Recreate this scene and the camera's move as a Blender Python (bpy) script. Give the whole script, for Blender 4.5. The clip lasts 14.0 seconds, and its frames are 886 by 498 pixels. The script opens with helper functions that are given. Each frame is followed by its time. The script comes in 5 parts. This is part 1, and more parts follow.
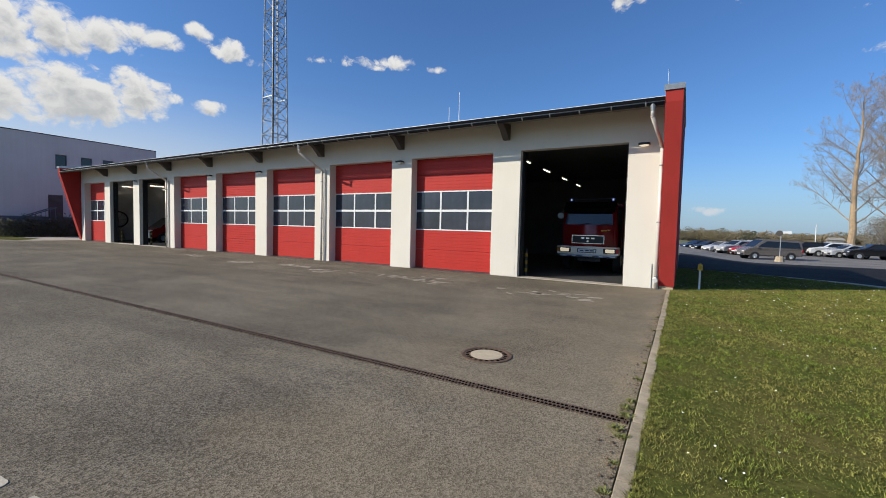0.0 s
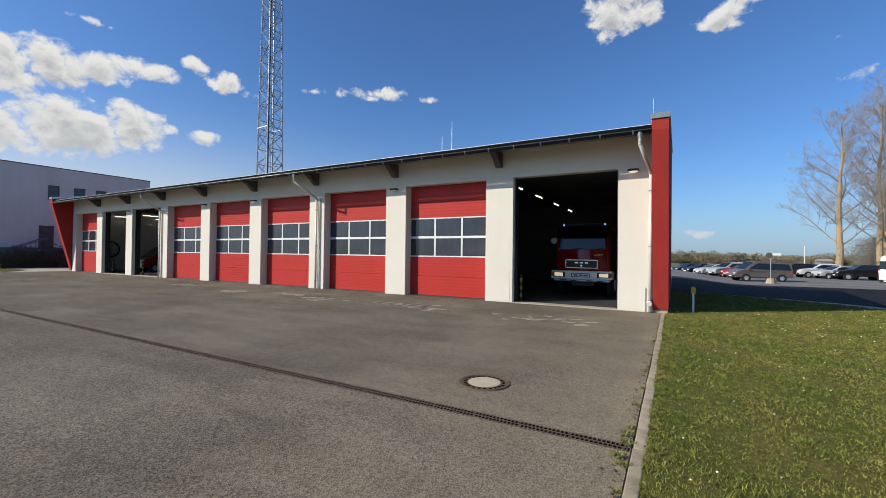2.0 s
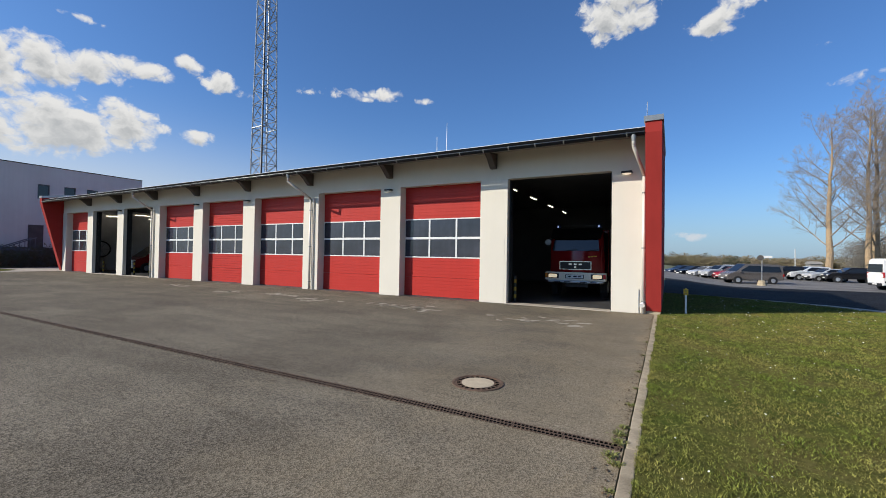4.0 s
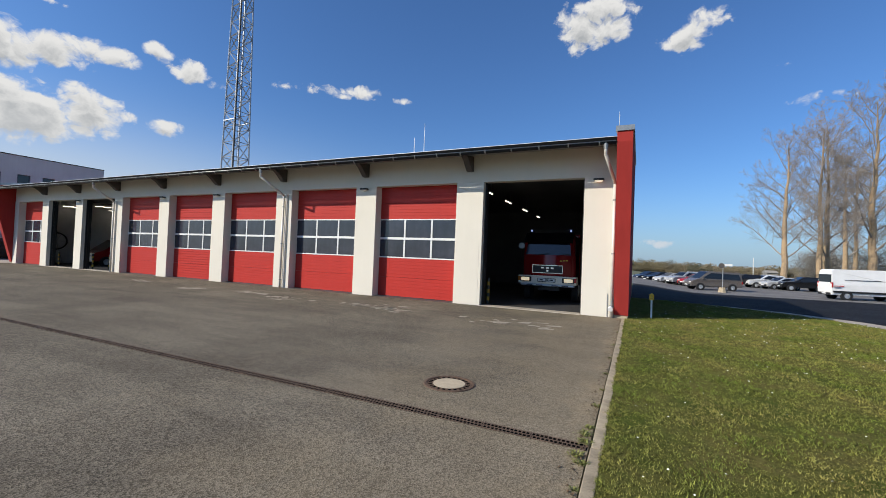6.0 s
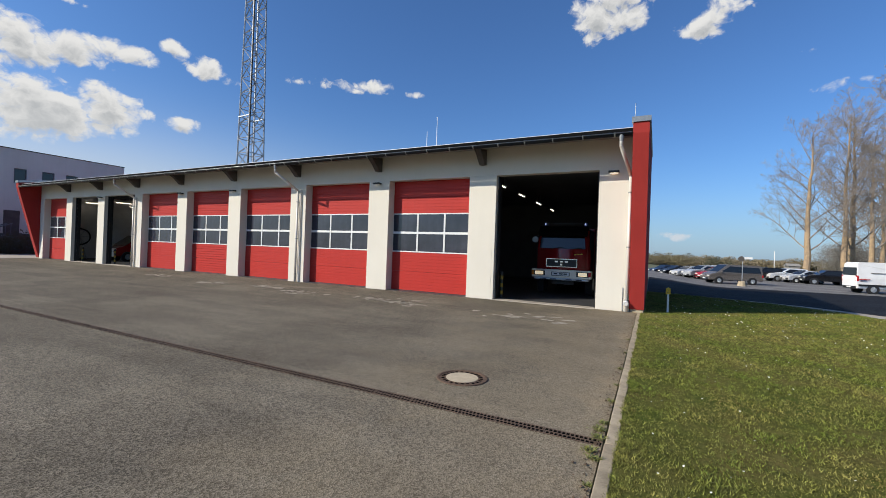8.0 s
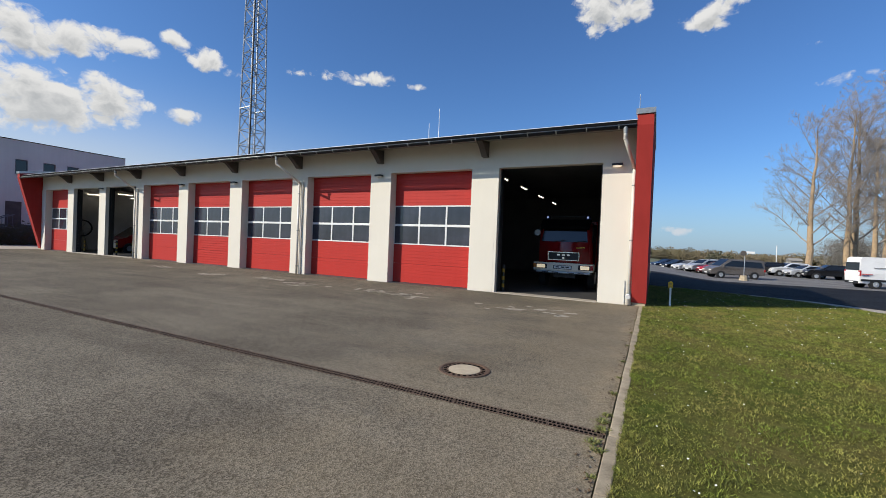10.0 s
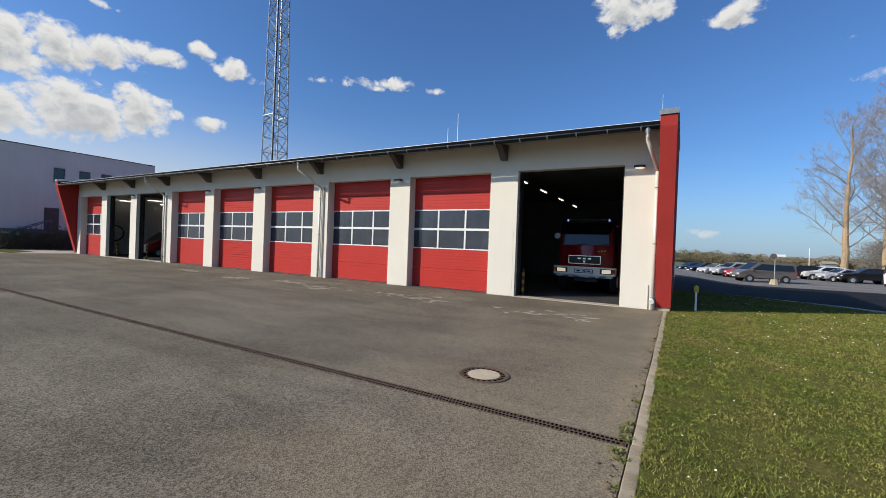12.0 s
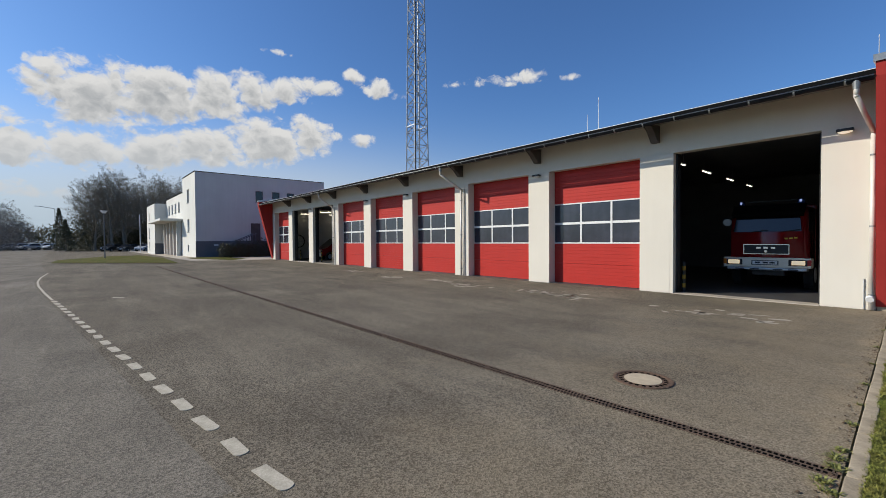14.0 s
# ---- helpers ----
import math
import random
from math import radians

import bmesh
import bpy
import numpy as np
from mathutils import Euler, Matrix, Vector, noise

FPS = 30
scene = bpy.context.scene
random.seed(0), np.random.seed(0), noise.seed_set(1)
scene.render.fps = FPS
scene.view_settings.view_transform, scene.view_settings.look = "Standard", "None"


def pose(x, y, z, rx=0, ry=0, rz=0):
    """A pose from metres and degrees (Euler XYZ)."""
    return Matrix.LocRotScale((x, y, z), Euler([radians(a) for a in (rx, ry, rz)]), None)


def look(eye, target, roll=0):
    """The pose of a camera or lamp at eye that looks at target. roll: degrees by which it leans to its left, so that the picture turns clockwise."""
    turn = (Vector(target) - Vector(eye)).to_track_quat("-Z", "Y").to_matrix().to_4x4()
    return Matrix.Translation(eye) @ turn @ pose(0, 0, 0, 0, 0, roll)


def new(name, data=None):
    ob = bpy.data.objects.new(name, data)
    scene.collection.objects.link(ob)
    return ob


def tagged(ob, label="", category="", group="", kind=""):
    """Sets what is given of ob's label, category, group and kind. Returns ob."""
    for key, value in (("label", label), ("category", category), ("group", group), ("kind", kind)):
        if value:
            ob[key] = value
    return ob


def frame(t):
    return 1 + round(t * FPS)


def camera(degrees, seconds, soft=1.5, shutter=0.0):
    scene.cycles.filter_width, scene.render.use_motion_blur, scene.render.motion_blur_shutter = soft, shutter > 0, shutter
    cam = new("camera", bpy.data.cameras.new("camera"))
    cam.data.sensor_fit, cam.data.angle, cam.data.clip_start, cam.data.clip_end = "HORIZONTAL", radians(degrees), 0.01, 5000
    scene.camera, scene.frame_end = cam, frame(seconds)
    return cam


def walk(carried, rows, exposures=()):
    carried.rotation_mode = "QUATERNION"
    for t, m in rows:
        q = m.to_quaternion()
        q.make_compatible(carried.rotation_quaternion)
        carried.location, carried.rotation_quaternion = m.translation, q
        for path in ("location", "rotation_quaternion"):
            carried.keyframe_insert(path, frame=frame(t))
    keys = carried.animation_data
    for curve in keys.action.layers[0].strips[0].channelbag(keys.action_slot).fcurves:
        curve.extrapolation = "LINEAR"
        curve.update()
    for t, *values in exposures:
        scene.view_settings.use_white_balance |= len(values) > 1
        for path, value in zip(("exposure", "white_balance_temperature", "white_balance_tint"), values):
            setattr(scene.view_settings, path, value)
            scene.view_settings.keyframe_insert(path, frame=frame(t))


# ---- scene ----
cam = camera(94.1, 14.0, soft=0.9)
PATH = [
    (0, (0.135, -14.095, 1.696), (-0.864, -12.366, 1.594), 1.4),
    (0.5, (0.113, -14.078, 1.692), (-0.851, -12.327, 1.618), 1.4),
    (1, (0.123, -14.101, 1.695), (-0.829, -12.342, 1.657), 1.3),
    (1.5, (0.125, -14.132, 1.704), (-0.835, -12.377, 1.702), 1.0),
    (2, (0.135, -14.152, 1.713), (-0.842, -12.407, 1.737), 0.7),
    (2.5, (0.129, -14.142, 1.705), (-0.858, -12.403, 1.742), 0.6),
    (3, (0.133, -14.128, 1.694), (-0.853, -12.388, 1.733), 0.6),
    (5.5, (0.14, -14.159, 1.701), (-0.727, -12.357, 1.726), 2.0),
    (6, (0.146, -14.159, 1.695), (-0.699, -12.347, 1.735), 2.3),
    (6.5, (0.129, -14.116, 1.677), (-0.702, -12.298, 1.73), 2.5),
    (7, (0.154, -14.165, 1.716), (-0.686, -12.351, 1.764), 2.4),
    (7.5, (0.159, -14.161, 1.703), (-0.709, -12.359, 1.735), 2.3),
    (8, (0.152, -14.146, 1.703), (-0.75, -12.361, 1.711), 2.1),
    (10.5, (0.112, -14.118, 1.676), (-0.789, -12.333, 1.649), 2.5),
    (11, (0.116, -14.142, 1.694), (-0.776, -12.352, 1.669), 2.5),
    (11.5, (0.12, -14.123, 1.689), (-0.79, -12.342, 1.673), 2.5),
    (12, (0.118, -14.123, 1.692), (-0.87, -12.384, 1.68), 2.2),
    (12.5, (0.103, -14.116, 1.677), (-1.024, -12.464, 1.664), 1.8),
    (13, (0.093, -14.205, 1.717), (-1.192, -12.673, 1.691), 1.1),
    (13.5, (0.107, -14.264, 1.736), (-1.316, -12.86, 1.7), 0.4),
    (14, (0.126, -14.285, 1.755), (-1.375, -12.963, 1.713), -0.4),
]
walk(cam, [(t, look(eye, aim, lean)) for t, eye, aim, lean in PATH], exposures=[(0, 0.13), (12, 0.13), (13.5, 0.06), (14, 0.0)])

# ---- world and sun ----
def setup_world():
    world = bpy.data.worlds.new("sky")
    scene.world = world
    world.use_nodes = True
    nt = world.node_tree
    nt.nodes.clear()
    N, L = nt.nodes.new, nt.links.new
    out, bg = N("ShaderNodeOutputWorld"), N("ShaderNodeBackground")
    L(bg.outputs[0], out.inputs[0])
    sky = N("ShaderNodeTexSky")
    sky.sky_type, sky.sun_disc = "NISHITA", False
    sky.sun_elevation, sky.sun_rotation = radians(SUN_EL), radians(SUN_ROT)
    sky.altitude, sky.air_density, sky.dust_density, sky.ozone_density = 0, 1.0, 0.9, 3.0
    tc, sep = N("ShaderNodeTexCoord"), N("ShaderNodeSeparateXYZ")
    L(tc.outputs["Generated"], sep.inputs[0])

    def m(op, a, b=None, c=None):
        n = N("ShaderNodeMath")
        n.operation = op
        for i, v in enumerate((a, b, c)):
            if v is None:
                continue
            if isinstance(v, (int, float)):
                n.inputs[i].default_value = v
            else:
                L(v, n.inputs[i])
        return n.outputs[0]

    neg = m("MULTIPLY", sep.outputs[0], -1.0)
    az = m("MULTIPLY", m("ARCTAN2", neg, sep.outputs[1]), 57.2958)
    el = m("MULTIPLY", m("ARCSINE", sep.outputs[2]), 57.2958)
    def shape(el):
        """How far inside a cloud this height lies: above nought within its bounds."""
        total = None
        for a, e, wa, we, w in CLOUDS:
            da = m("DIVIDE", m("SUBTRACT", az, a), wa)
            de = m("DIVIDE", m("SUBTRACT", el, e), we)
            r2 = m("ADD", m("MULTIPLY", da, da), m("MULTIPLY", de, de))
            g = m("MULTIPLY_ADD", r2, -max(w, 0.65), w)
            total = g if total is None else m("MAXIMUM", total, g)
        return total

    def billow(el):
        """Rounded heaps upon rounded heaps, a little bent by the wind."""
        co = N("ShaderNodeCombineXYZ")
        L(az, co.inputs[0])
        L(m("MULTIPLY", el, 1.25), co.inputs[1])
        bend = N("ShaderNodeTexNoise")
        bend.inputs["Scale"].default_value, bend.inputs["Detail"].default_value = 0.45, 4.0
        L(co.outputs[0], bend.inputs["Vector"])
        off = N("ShaderNodeVectorMath")
        off.operation = "MULTIPLY_ADD"
        L(bend.outputs["Color"], off.inputs[0])
        off.inputs[1].default_value = (2.2, 2.2, 0.0)
        L(co.outputs[0], off.inputs[2])
        heap = N("ShaderNodeTexVoronoi")
        heap.voronoi_dimensions, heap.feature, heap.normalize = "2D", "SMOOTH_F1", True
        for k, v in (("Scale", 0.48), ("Detail", 4.0), ("Roughness", 0.52), ("Lacunarity", 2.1), ("Smoothness", 0.35)):
            heap.inputs[k].default_value = v
        L(off.outputs[0], heap.inputs["Vector"])
        wisp = N("ShaderNodeTexNoise")
        wisp.inputs["Scale"].default_value, wisp.inputs["Detail"].default_value, wisp.inputs["Roughness"].default_value = 0.28, 7.0, 0.56
        L(off.outputs[0], wisp.inputs["Vector"])
        heaps = m("MULTIPLY_ADD", heap.outputs["Distance"], -2.0, 0.78)
        return m("ADD", heaps, m("MULTIPLY_ADD", wisp.outputs["Fac"], 2.2, -1.1))

    dens = m("ADD", shape(el), m("MULTIPLY_ADD", billow(el), 1.20, -0.22))
    higher = m("ADD", el, 0.9)
    above = m("ADD", shape(higher), m("MULTIPLY_ADD", billow(higher), 1.20, -0.22))
    ramp = N("ShaderNodeMapRange")
    ramp.interpolation_type = "SMOOTHSTEP"
    ramp.inputs["From Min"].default_value, ramp.inputs["From Max"].default_value = -0.12, 0.66
    L(dens, ramp.inputs["Value"])
    cover = ramp.outputs[0]
    # cloud that has thick cloud over it is greyer
    grey = N("ShaderNodeMapRange")
    grey.interpolation_type = "SMOOTHSTEP"
    grey.inputs["From Min"].default_value, grey.inputs["From Max"].default_value = -0.05, 1.75
    L(above, grey.inputs["Value"])
    cc = N("ShaderNodeMix")
    cc.data_type = "RGBA"
    cc.inputs["A"].default_value, cc.inputs["B"].default_value = (*CLOUD_BRIGHT, 1), (*CLOUD_GREY, 1)
    L(grey.outputs[0], cc.inputs["Factor"])
    sc = N("ShaderNodeMix")
    sc.data_type, sc.blend_type = "RGBA", "MULTIPLY"
    sc.inputs["Factor"].default_value = 1.0
    L(sky.outputs[0], sc.inputs["A"])
    sc.inputs["B"].default_value = (*SKY_TINT, 1)
    mix = N("ShaderNodeMix")
    mix.data_type = "RGBA"
    L(cover, mix.inputs["Factor"])
    L(sc.outputs["Result"], mix.inputs["A"])
    L(cc.outputs["Result"], mix.inputs["B"])
    # thin milky veil low over the street
    va, ve = m("DIVIDE", m("SUBTRACT", az, 80.0), 38.0), m("DIVIDE", m("SUBTRACT", el, 3.0), 8.0)
    veil = m("MULTIPLY", m("EXPONENT", m("MULTIPLY", m("ADD", m("MULTIPLY", va, va), m("MULTIPLY", ve, ve)), -1.0)), 0.84)
    low = N("ShaderNodeMix")
    low.data_type = "RGBA"
    L(veil, low.inputs["Factor"])
    L(mix.outputs["Result"], low.inputs["A"])
    low.inputs["B"].default_value = (6.9, 7.0, 7.0, 1)
    # pale blue haze all round the horizon
    he = m("DIVIDE", el, 6.0)
    haze = m("MULTIPLY", m("EXPONENT", m("MULTIPLY", m("MULTIPLY", he, he), -1.0)), 0.60)
    far = N("ShaderNodeMix")
    far.data_type = "RGBA"
    L(haze, far.inputs["Factor"])
    L(low.outputs["Result"], far.inputs["A"])
    far.inputs["B"].default_value = (4.0, 5.3, 6.8, 1)
    L(far.outputs["Result"], bg.inputs["Color"])
    bg.inputs["Strength"].default_value = SKY_STRENGTH


SUN_EL, SUN_ROT = 31.0, 225.0
SKY_STRENGTH = 0.091
SKY_TINT = (0.70, 1.04, 1.45)
CLOUD_BRIGHT, CLOUD_GREY = (8.0, 7.95, 7.8), (4.0, 4.2, 4.4)
# azimuth (to the left of straight at the station), elevation, half widths, thickness
CLOUDS = (
    (88.2, 15.6, 6.3, 3.3, 1.1), (82.6, 16.3, 5.0, 3.1, 1.1), (77.6, 17.2, 4.0, 2.8, 1.0), (73.4, 17.9, 3.8, 2.3, 1.0), (68.8, 18.7, 3.6, 1.5, 0.9), (64.6, 19.6, 2.6, 1.0, 0.8),
    (95.0, 9.2, 5.0, 1.9, 1.0), (89.0, 9.7, 4.6, 1.9, 1.0), (83.6, 10.4, 5.0, 2.3, 1.1), (77.4, 11.4, 5.0, 2.5, 1.1), (71.4, 12.5, 5.0, 2.9, 1.1), (66.4, 13.6, 3.2, 2.7, 1.0),
    (60.2, 21.0, 1.6, 1.0, 0.8), (57.4, 19.9, 2.3, 1.2, 0.9), (59.4, 13.4, 1.7, 1.0, 0.8), (63.0, 13.8, 0.9, 0.7, 0.7), (54.4, 19.0, 1.4, 0.6, 0.6),
    (41.0, 20.7, 3.4, 0.7, 0.7), (36.4, 21.0, 2.5, 0.9, 0.75), (31.0, 20.5, 1.7, 0.5, 0.25), (47.2, 20.4, 1.2, 0.6, 0.25),
    (5.4, 29.0, 5.2, 2.8, 1.0), (7.6, 26.5, 1.4, 1.1, 0.7), (-4.8, 25.9, 2.7, 1.4, 0.80), (-7.2, 27.4, 2.4, 1.2, 0.45), (-14.7, 21.2, 1.2, 0.7, 0.3),
    (-3.0, 2.7, 2.3, 0.6, 0.5), (-17.2, 17.4, 3.2, 1.0, -0.08), (70.6, 23.0, 2.8, 0.5, 0.10), (96.0, 11.9, 4.0, 0.8, 0.7), (95.0, 5.4, 8.0, 0.9, 0.6),
)
setup_world()
sun = new("sun", bpy.data.lights.new("sun", "SUN"))
sun.data.energy, sun.data.angle, sun.data.color = 5.0, radians(0.53), (1.0, 0.92, 0.79)
sun.matrix_world = look((-60, -60, 52), (-60 + 1, -60 + 1, 52 - 1.4142 * math.tan(radians(SUN_EL))))


# ---- materials ----
def material(name, color, rough=0.6, metal=0.0, vary=0.10, scale=1.2, fine=40.0, fine_vary=0.05, bump=0.0, bump_scale=60.0,
             color2=None, spec=0.5, streak=0.0, per_object=0.0, per_island=0.0):
    """A procedural surface with blotches at two scales, optional upright streaks and relief."""
    mt = bpy.data.materials.new(name)
    mt.use_nodes = True
    nt = mt.node_tree
    N, L = nt.nodes.new, nt.links.new
    p = nt.nodes["Principled BSDF"]
    p.inputs["Roughness"].default_value, p.inputs["Metallic"].default_value = rough, metal
    p.inputs["Specular IOR Level"].default_value = spec
    tc = N("ShaderNodeTexCoord")
    co = tc.outputs["Object"]

    def noise_tex(s, detail, vec=None):
        n = N("ShaderNodeTexNoise")
        n.inputs["Scale"].default_value, n.inputs["Detail"].default_value = s, detail
        n.inputs["Roughness"].default_value = 0.6
        L(vec or co, n.inputs["Vector"])
        return n.outputs["Fac"]

    big, small = noise_tex(scale, 5), noise_tex(fine, 3)
    mix = N("ShaderNodeMix")
    mix.data_type = "RGBA"
    c2 = color2 or tuple(c * (1 - vary * 2.2) for c in color)
    mix.inputs["A"].default_value, mix.inputs["B"].default_value = (*color, 1), (*c2, 1)
    r = N("ShaderNodeMapRange")
    r.inputs["From Min"].default_value, r.inputs["From Max"].default_value = 0.35, 0.70
    L(big, r.inputs["Value"])
    L(r.outputs[0], mix.inputs["Factor"])
    last = mix.outputs["Result"]

    def gain(value, lo, hi):
        nonlocal last
        g = N("ShaderNodeMapRange")
        g.inputs["From Min"].default_value, g.inputs["From Max"].default_value = 0.25, 0.75
        g.inputs["To Min"].default_value, g.inputs["To Max"].default_value = lo, hi
        L(value, g.inputs["Value"])
        h = N("ShaderNodeMix")
        h.data_type, h.blend_type = "RGBA", "MULTIPLY"
        h.inputs["Factor"].default_value = 1.0
        L(last, h.inputs["A"])
        L(g.outputs[0], h.inputs["B"])
        last = h.outputs["Result"]

    if fine_vary:
        gain(small, 1 - fine_vary, 1 + fine_vary)
    if streak:
        mp = N("ShaderNodeMapping")
        mp.inputs["Scale"].default_value = (6.0, 6.0, 0.25)
        L(co, mp.inputs["Vector"])
        gain(noise_tex(1.0, 4, mp.outputs[0]), 1 - streak, 1 + streak * 0.4)
    if per_object:
        oi = N("ShaderNodeObjectInfo")
        gain(oi.outputs["Random"], 1 - per_object, 1 + per_object)
    if per_island:
        gi = N("ShaderNodeNewGeometry")
        gain(gi.outputs["Random Per Island"], 1 - per_island, 1 + per_island)
    L(last, p.inputs["Base Color"])
    rr = N("ShaderNodeMapRange")
    rr.inputs["To Min"].default_value, rr.inputs["To Max"].default_value = max(0.03, rough - 0.08), min(1, rough + 0.08)
    L(small, rr.inputs["Value"])
    L(rr.outputs[0], p.inputs["Roughness"])
    if bump:
        b = N("ShaderNodeBump")
        b.inputs["Strength"].default_value, b.inputs["Distance"].default_value = bump, 0.01
        L(noise_tex(bump_scale, 4), b.inputs["Height"])
        L(b.outputs[0], p.inputs["Normal"])
    return mt


def glow(name, color, strength):
    mt = material(name, color, 0.3)
    p = mt.node_tree.nodes["Principled BSDF"]
    p.inputs["Emission Color"].default_value = (*color, 1)
    p.inputs["Emission Strength"].default_value = strength
    return mt


def glass(name, color=(0.02, 0.025, 0.03), rough=0.06):
    return material(name, color, rough, 0.0, vary=0.05, scale=0.6, fine=3.0, fine_vary=0.04, spec=0.6)


def asphalt_material(name, dark, light, stain=0.24, grit=0.40, dust=None):
    """Rolled asphalt: stone grit, wide worn patches, tyre-polished bands and pale dusty spots."""
    mt = bpy.data.materials.new(name)
    mt.use_nodes = True
    nt = mt.node_tree
    N, L = nt.nodes.new, nt.links.new
    p = nt.nodes["Principled BSDF"]
    tc = N("ShaderNodeTexCoord")
    co = tc.outputs["Object"]

    def tex(s, d, dist=0.0, sq=None):
        vec = co
        if sq:
            mp = N("ShaderNodeMapping")
            mp.inputs["Scale"].default_value = sq
            mp.inputs["Rotation"].default_value = (0, 0, 0.15)
            L(co, mp.inputs["Vector"])
            vec = mp.outputs[0]
        n = N("ShaderNodeTexNoise")
        n.inputs["Scale"].default_value, n.inputs["Detail"].default_value = s, d
        n.inputs["Roughness"].default_value, n.inputs["Distortion"].default_value = 0.62, dist
        L(vec, n.inputs["Vector"])
        return n.outputs["Fac"]

    def rng(v, a, b, lo=0.0, hi=1.0):
        r = N("ShaderNodeMapRange")
        r.interpolation_type = "SMOOTHSTEP"
        for k, x in (("From Min", a), ("From Max", b), ("To Min", lo), ("To Max", hi)):
            r.inputs[k].default_value = x
        L(v, r.inputs["Value"])
        return r.outputs[0]

    def mul(a, b):
        h = N("ShaderNodeMix")
        h.data_type, h.blend_type = "RGBA", "MULTIPLY"
        h.inputs["Factor"].default_value = 1.0
        L(a, h.inputs["A"])
        L(b, h.inputs["B"])
        return h.outputs["Result"]

    mix = N("ShaderNodeMix")
    mix.data_type = "RGBA"
    mix.inputs["A"].default_value, mix.inputs["B"].default_value = (*dark, 1), (*light, 1)
    L(rng(tex(0.35, 6, 0.4), 0.36, 0.66), mix.inputs["Factor"])
    c = mul(mix.outputs["Result"], rng(tex(1.0, 5, 0.8, (0.22, 1.1, 1)), 0.38, 0.62, 1 - stain * 0.5, 1 + stain * 0.35))
    vor = N("ShaderNodeTexVoronoi")
    vor.inputs["Scale"].default_value = 85.0
    L(co, vor.inputs["Vector"])
    c = mul(c, rng(vor.outputs["Color"], 0.1, 0.9, 1 - grit, 1 + grit))
    c = mul(c, rng(tex(26, 3), 0.3, 0.7, 1 - grit * 0.22, 1 + grit * 0.22))
    if dust:
        # sandy dust that has washed up along the edging stones
        sp = N("ShaderNodeSeparateXYZ")
        L(co, sp.inputs[0])
        reach = N("ShaderNodeMath")
        reach.operation = "MULTIPLY_ADD"
        L(tex(1.3, 5, 0.6), reach.inputs[0])
        reach.inputs[1].default_value = 2.2
        L(sp.outputs[0], reach.inputs[2])
        near = N("ShaderNodeMath")
        near.operation = "MULTIPLY_ADD"
        L(tex(0.7, 5, 0.6), near.inputs[0])
        near.inputs[1].default_value = 9.0
        L(sp.outputs[0], near.inputs[2])
        for v, a, b, hi in ((near.outputs[0], -0.5, 5.0, 0.38), (reach.outputs[0], 0.55, 1.25, 0.70)):
            d = N("ShaderNodeMix")
            d.data_type = "RGBA"
            L(rng(v, a, b, 0.0, hi), d.inputs["Factor"])
            L(c, d.inputs["A"])
            sand = mul(rng(vor.outputs["Color"], 0.1, 0.9, 0.8, 1.15), rng(tex(60, 2), 0.3, 0.7, 0.85, 1.1))
            t = N("ShaderNodeMix")
            t.data_type, t.blend_type = "RGBA", "MULTIPLY"
            t.inputs["Factor"].default_value = 1.0
            t.inputs["A"].default_value = (*dust, 1)
            L(sand, t.inputs["B"])
            L(t.outputs["Result"], d.inputs["B"])
            c = d.outputs["Result"]
    # sparse dark drips
    c = mul(c, rng(tex(3.1, 2), 0.24, 0.30, 0.72, 1.0))
    L(c, p.inputs["Base Color"])
    L(rng(tex(9, 4), 0.3, 0.7, 0.72, 0.92), p.inputs["Roughness"])
    p.inputs["Specular IOR Level"].default_value = 0.06
    b = N("ShaderNodeBump")
    b.inputs["Strength"].default_value, b.inputs["Distance"].default_value = 0.55, 0.006
    L(vor.outputs["Distance"], b.inputs["Height"])
    L(b.outputs[0], p.inputs["Normal"])
    return mt


